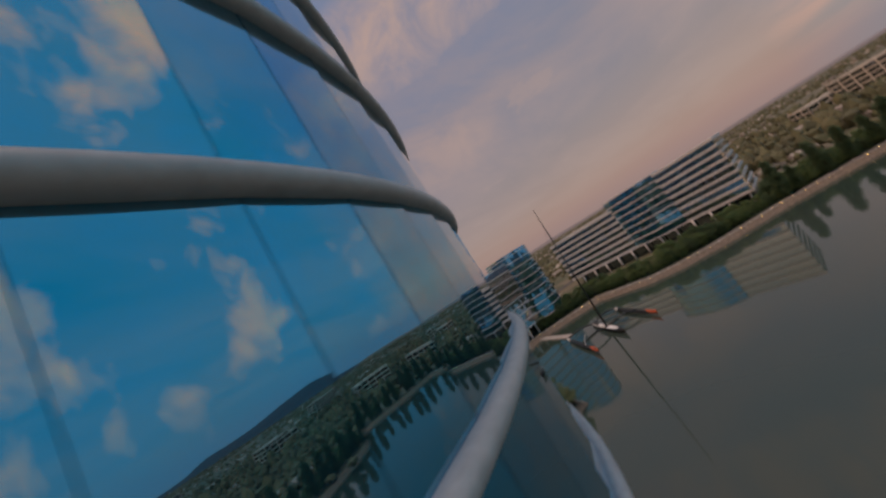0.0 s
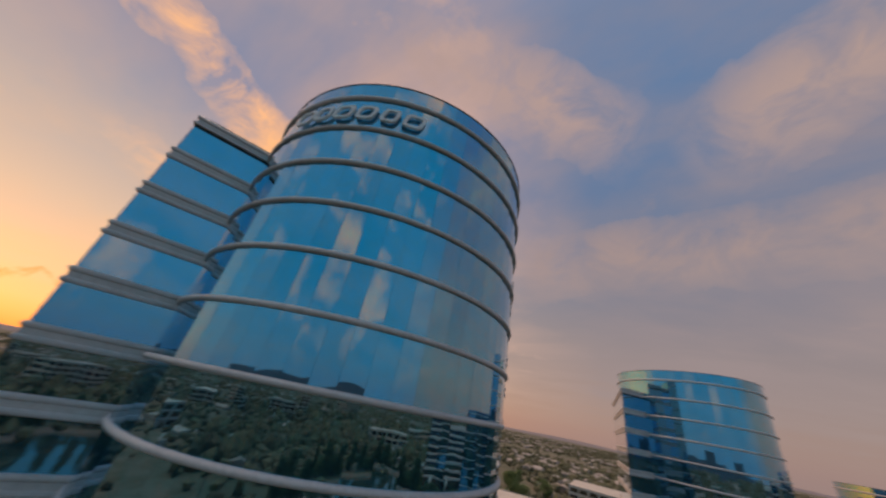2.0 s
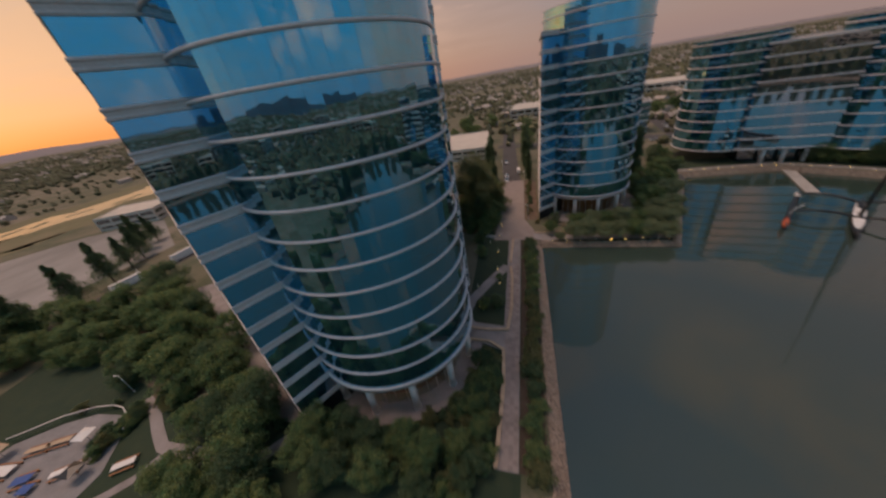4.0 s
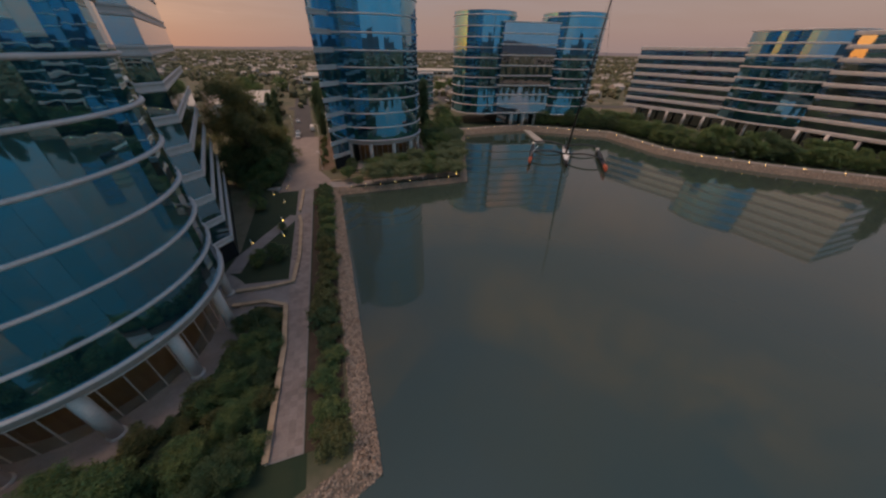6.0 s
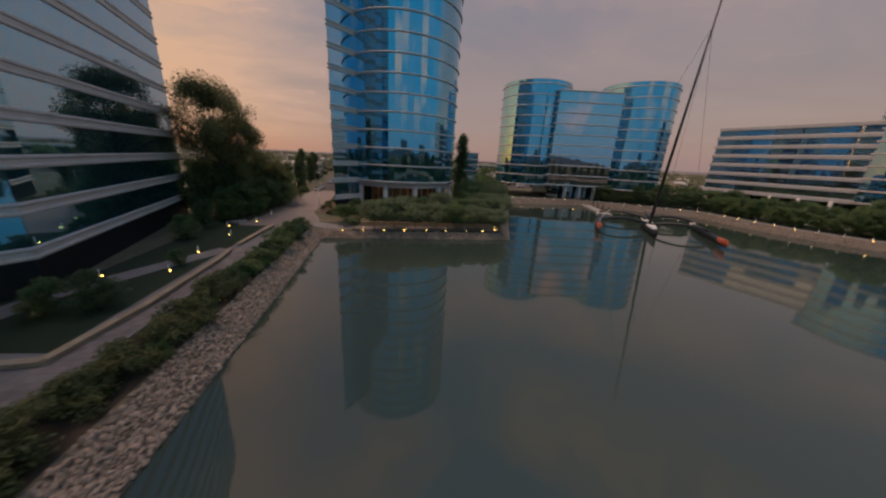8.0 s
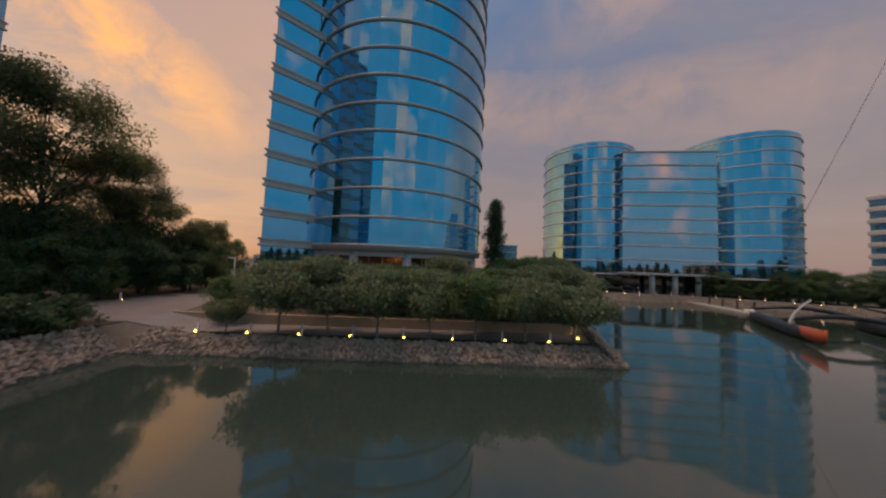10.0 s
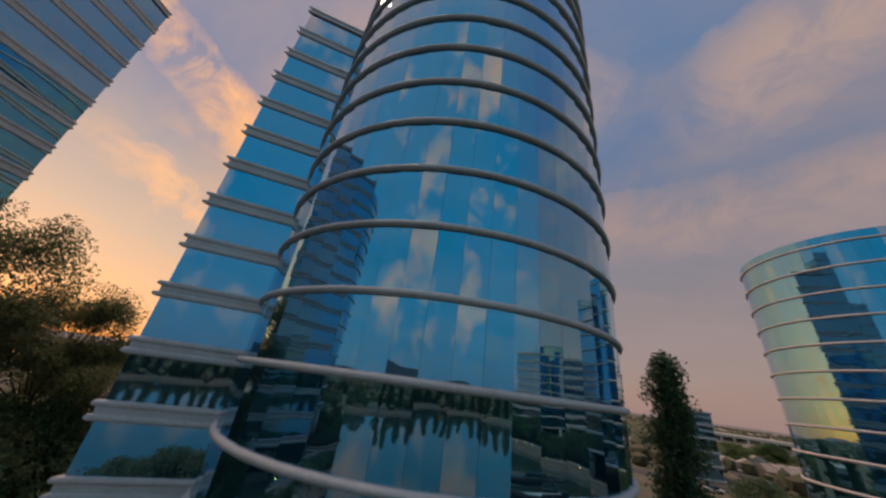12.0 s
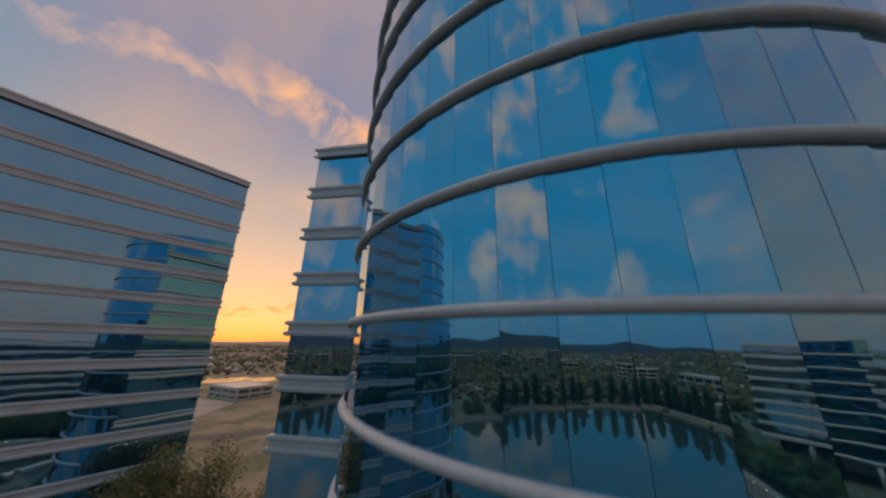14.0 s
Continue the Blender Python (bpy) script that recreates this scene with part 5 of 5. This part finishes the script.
slab("park_bed", wavy([(-150, -48), (-120, -44), (-95, -50), (-64, -54)], 22, 5, 3.0, 5.0), 0.045, LEAFMOULD, "brown leaf-strewn ground under the park trees", "planting bed")
slab("channel", [(-60, 330), (200, 300), (420, 200), (430, 240), (210, 345), (-60, 380)], 0.06, WATERMAT, "pale tidal water beyond the buildings", "channel")

# plaza with a curved glass canopy in the park
canopy = thing("curved_pavilion", "low curved glass screen round a park terrace", "pavilion", (0, 0, 0))
rim = [(-104.8, -77.4), (-103, -76), (-98.2, -71.8), (-92.5, -68.9), (-88.5, -68.0), (-85.5, -68.1), (-82.7, -69.2), (-80.8, -70.3), (-79.8, -71.6)]
part("glass_screen", sweep(bmesh.new(), [(*p, 0) for p in rim], [(-0.05, 0), (0.05, 0), (0.05, 1.5), (-0.05, 1.5)]), LOBBYGLASS, canopy)
part("rail", sweep(bmesh.new(), [(*p, 1.5) for p in rim], [(-0.1, 0), (0.1, 0), (0.1, 0.1), (-0.1, 0.1)]), LEDGE, canopy)
slab("terrace", [(-104, -77.6), (-97.8, -72.4), (-92.3, -69.6), (-86, -68.9), (-81.2, -71.3), (-76.4, -78), (-76.4, -82), (-84, -90), (-106, -88)], 0.07, TERRACE, "grey paved park terrace set with tables", "terrace")


def long_table(x, y, turn, length, wide, mat, label):
    """A table: a top on four legs, with a bench on each side."""
    t = thing("terrace_table", label, "table", (x, y, 0.07), turn, group="terrace tables")
    bm = bmesh.new()
    box(bm, -length / 2, -wide / 2, 0.7, length / 2, wide / 2, 0.76)
    part("tabletop", bevel(bm, 0.02), mat, t)
    for sx in (-1, 1):
        for sy in (-1, 1):
            bm = bmesh.new()
            tube(bm, (sx * (length / 2 - 0.15), sy * (wide / 2 - 0.1), 0), (sx * (length / 2 - 0.15), sy * (wide / 2 - 0.1), 0.7), 0.035, n=6)
            part("leg", bm, STEEL, t)
    for sy in (-1, 1):
        bm = bmesh.new()
        box(bm, -length / 2, sy * (wide / 2 + 0.45) - 0.16, 0.4, length / 2, sy * (wide / 2 + 0.45) + 0.16, 0.46)
        for sx in (-1, 1):
            box(bm, sx * (length / 2 - 0.3) - 0.05, sy * (wide / 2 + 0.45) - 0.14, 0, sx * (length / 2 - 0.3) + 0.05, sy * (wide / 2 + 0.45) + 0.14, 0.4)
        part("bench", bm, WOOD, t)


for x, y, turn, length, wide, mat, label in ((-92.5, -75.5, 28, 4.2, 1.0, SANDSTONE, "long tan table with benches on the terrace"), (-95.5, -77.3, 28, 4.2, 1.0, SANDSTONE, "long tan table with benches on the terrace"),
                                             (-72.9, -76.1, 35, 3.6, 1.2, WHITE, "white table on the park lawn"), (-83.7, -78.9, 35, 4.5, 1.1, WHITE, "long white table on the terrace"), (-90.5, -81.6, 30, 3.0, 1.6, BLUE, "table under a bright blue cover"),
                                             (-87.5, -82.5, 20, 2.2, 1.6, BLUE, "table under a bright blue cover"), (-97.5, -81.5, 15, 4.5, 2.0, WHITE, "long white table on the terrace"), (-82.5, -75.0, 60, 3.4, 1.0, STEEL, "steel serving table on the terrace")):
    long_table(x, y, turn, length, wide, mat, label)
for x, y, m in ((-86.3, -74.0, WHITE), (-80, -79, BLACK), (-102, -79.5, SANDSTONE)):
    u = thing("parasol", "square parasol open over the grey terrace", "parasol", (x, y, 0.07), RND.uniform(0, 90), group="terrace parasols")
    bm = bmesh.new()
    tube(bm, (0, 0, 0), (0, 0, 2.7), 0.04, n=8)
    part("pole", bm, STEEL, u)
    bm = bmesh.new()
    bmesh.ops.create_cone(bm, cap_ends=True, segments=4, radius1=1.9, radius2=0.05, depth=0.6, matrix=Matrix.Translation((0, 0, 2.55)))
    part("canopy", bm, m, u)

# ---- far country ----
frnd = np.random.default_rng(8)


def far_ok(x, y):
    if -420 < x < -130 and -170 < y < 200:
        return False
    return not (-160 < x < 250 and -240 < y < 140)


hv, hf, wv, wf = [], [], [], []
ico = bmesh.new()
bmesh.ops.create_icosphere(ico, subdivisions=1, radius=1.0)
ico_v = np.array([v.co for v in ico.verts])
ico_f = [tuple(v.index for v in f.verts) for f in ico.faces]
ico.free()
made = 0
while made < 8000:
    r, a = 200 + 2300 * frnd.uniform(0, 1) ** 1.25, frnd.uniform(0, 2 * math.pi)
    x, y = r * math.cos(a), r * math.sin(a)
    if not far_ok(x, y):
        continue
    wood = noise.noise((x * 0.0045, y * 0.0045, 3.0)) + 0.5 * noise.noise((x * 0.015, y * 0.015, 9.0))
    if wood < -0.12 and frnd.uniform(0, 1) < 0.85:
        made += 0.5
        continue
    made += 1
    if frnd.uniform(0, 1) < (0.65 if wood < 0.12 else 0.2):
        w, d, h = frnd.uniform(6, 15), frnd.uniform(6, 10), frnd.uniform(2.2, 3.6)
        th = frnd.uniform(0, 3.14)
        c, s = math.cos(th), math.sin(th)
        k = len(hv)
        for z in (0, h):
            hv += [(x + c * px - s * py, y + s * px + c * py, z) for px, py in ((-w / 2, -d / 2), (w / 2, -d / 2), (w / 2, d / 2), (-w / 2, d / 2))]
        hv += [(x - c * w / 2, y - s * w / 2, h + d * 0.22), (x + c * w / 2, y + s * w / 2, h + d * 0.22)]
        hf += [(k, k + 1, k + 5, k + 4), (k + 1, k + 2, k + 6, k + 5), (k + 2, k + 3, k + 7, k + 6), (k + 3, k, k + 4, k + 7), (k + 4, k + 5, k + 9, k + 8), (k + 6, k + 7, k + 8, k + 9), (k + 5, k + 6, k + 9), (k + 7, k + 4, k + 8)]
    n = 8 if wood < 0.12 else 13
    for _ in range(n):
        s = frnd.uniform(1.3, 2.9) if wood < 0.12 else frnd.uniform(1.6, 4.0)
        k = len(wv)
        p = np.array([x + frnd.normal() * 30, y + frnd.normal() * 30, s * 0.75])
        if -405 < p[0] < -295 and -175 < p[1] < 205:
            continue
        wv += (ico_v * s * np.array([1, 1, frnd.uniform(0.6, 1.2)]) * frnd.uniform(0.7, 1.25, (12, 1)) + p).tolist()
        wf += [tuple(k + i for i in f) for f in ico_f]
for _ in range(3600):  # the wooded shore east and south of the lake
    a, r = radians(frnd.uniform(-165, 12)), 215 + 420 * frnd.uniform(0, 1) ** 1.3
    x, y = 60 + r * math.cos(a), -70 + r * math.sin(a)
    if (150 < x < 245 and -60 < y < 90) or x < -120:
        continue
    s, k = frnd.uniform(2.5, 5.5), len(wv)
    wv += (ico_v * s * np.array([0.8, 0.8, frnd.uniform(1.0, 1.6)]) * frnd.uniform(0.6, 1.3, (12, 1)) + np.array([x, y, s * 0.9])).tolist()
    wf += [tuple(k + i for i in f) for f in ico_f]
HOUSE = material("house_walls", 0.8, 0.0, (0.46, 0.41, 0.37), (0.36, 0.31, 0.27), 0.05, by_piece=0.35)
FARLEAF = material("far_leaves", 0.8, 0.0, (0.10, 0.105, 0.05), (0.145, 0.135, 0.07), 0.1, by_piece=0.4)
tagged(part("suburb", raw_mesh("suburb", hv, hf, HOUSE), None, kind="stuff"), "far suburb of small pitched-roof houses", "houses")
tagged(part("far_woods", raw_mesh("far_woods", wv, wf, FARLEAF), None, kind="stuff"), "scattered far trees between the houses", "woods")
# even dark blue for the wooded range beyond the lake
HILL = material("hill_dark_blue", 0.95, 0.0, (0.035, 0.055, 0.085), (0.028, 0.045, 0.07), 0.004)
# pale mauve: the haze of distance put into the far hills' base colour
HILL_HAZED = material("hazed_hill", 0.95, 0.0, (0.24, 0.21, 0.22), (0.21, 0.19, 0.205), 0.004)


def ridge(name, label, r, a0, a1, high, seed, mat):
    """A long range of hills far off, at azimuths a0 to a1 (degrees from +x)."""
    n, bm = 90, bmesh.new()
    rows = []
    for i in range(n + 1):
        a = radians(a0 + (a1 - a0) * i / n)
        k = i / n
        h = high * (0.45 + 0.75 * noise.fractal((k * 4 + seed, seed, 0), 1.0, 2.0, 4)) * math.sin(math.pi * min(1, max(0, k))) ** 0.5
        rows.append([bm.verts.new((rr * math.cos(a), rr * math.sin(a), z)) for rr, z in ((r - 500, -2), (r - 200, max(1, h * 0.45)), (r, max(2, h)), (r + 300, -2))])
    for p, q in zip(rows, rows[1:]):
        for j in range(3):
            bm.faces.new((p[j], q[j], q[j + 1], p[j + 1]))
    return tagged(part(name, bm, mat, smooth=True, kind="structure"), label, "hills")


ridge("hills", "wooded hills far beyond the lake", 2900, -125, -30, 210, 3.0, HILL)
ridge("hills", "low hazed hills under the sunset", 3600, 130, 215, 45, 7.0, HILL_HAZED)
ridge("hills", "low hazed hills along the bay", 3700, -40, 130, 45, 5.0, HILL_HAZED)

# paving slabs of the promenade, laid four abreast
bm = bmesh.new()
box(bm, -0.345, -0.345, 0.0, 0.345, 0.345, 0.016)
bevel(bm, 0.006)
paver = mesh_of(bm, "paver", PAVER)
for row in range(75):
    for col in range(4):
        ob = new("paver", paver)
        ob.parent = walkway
        ob.matrix_basis = pose(-8.72 + col * 0.71 - 0.008 * row, -65.5 + row * 0.71, 0.058 + RND.uniform(0, 0.004), 0, 0, RND.uniform(-0.4, 0.4))
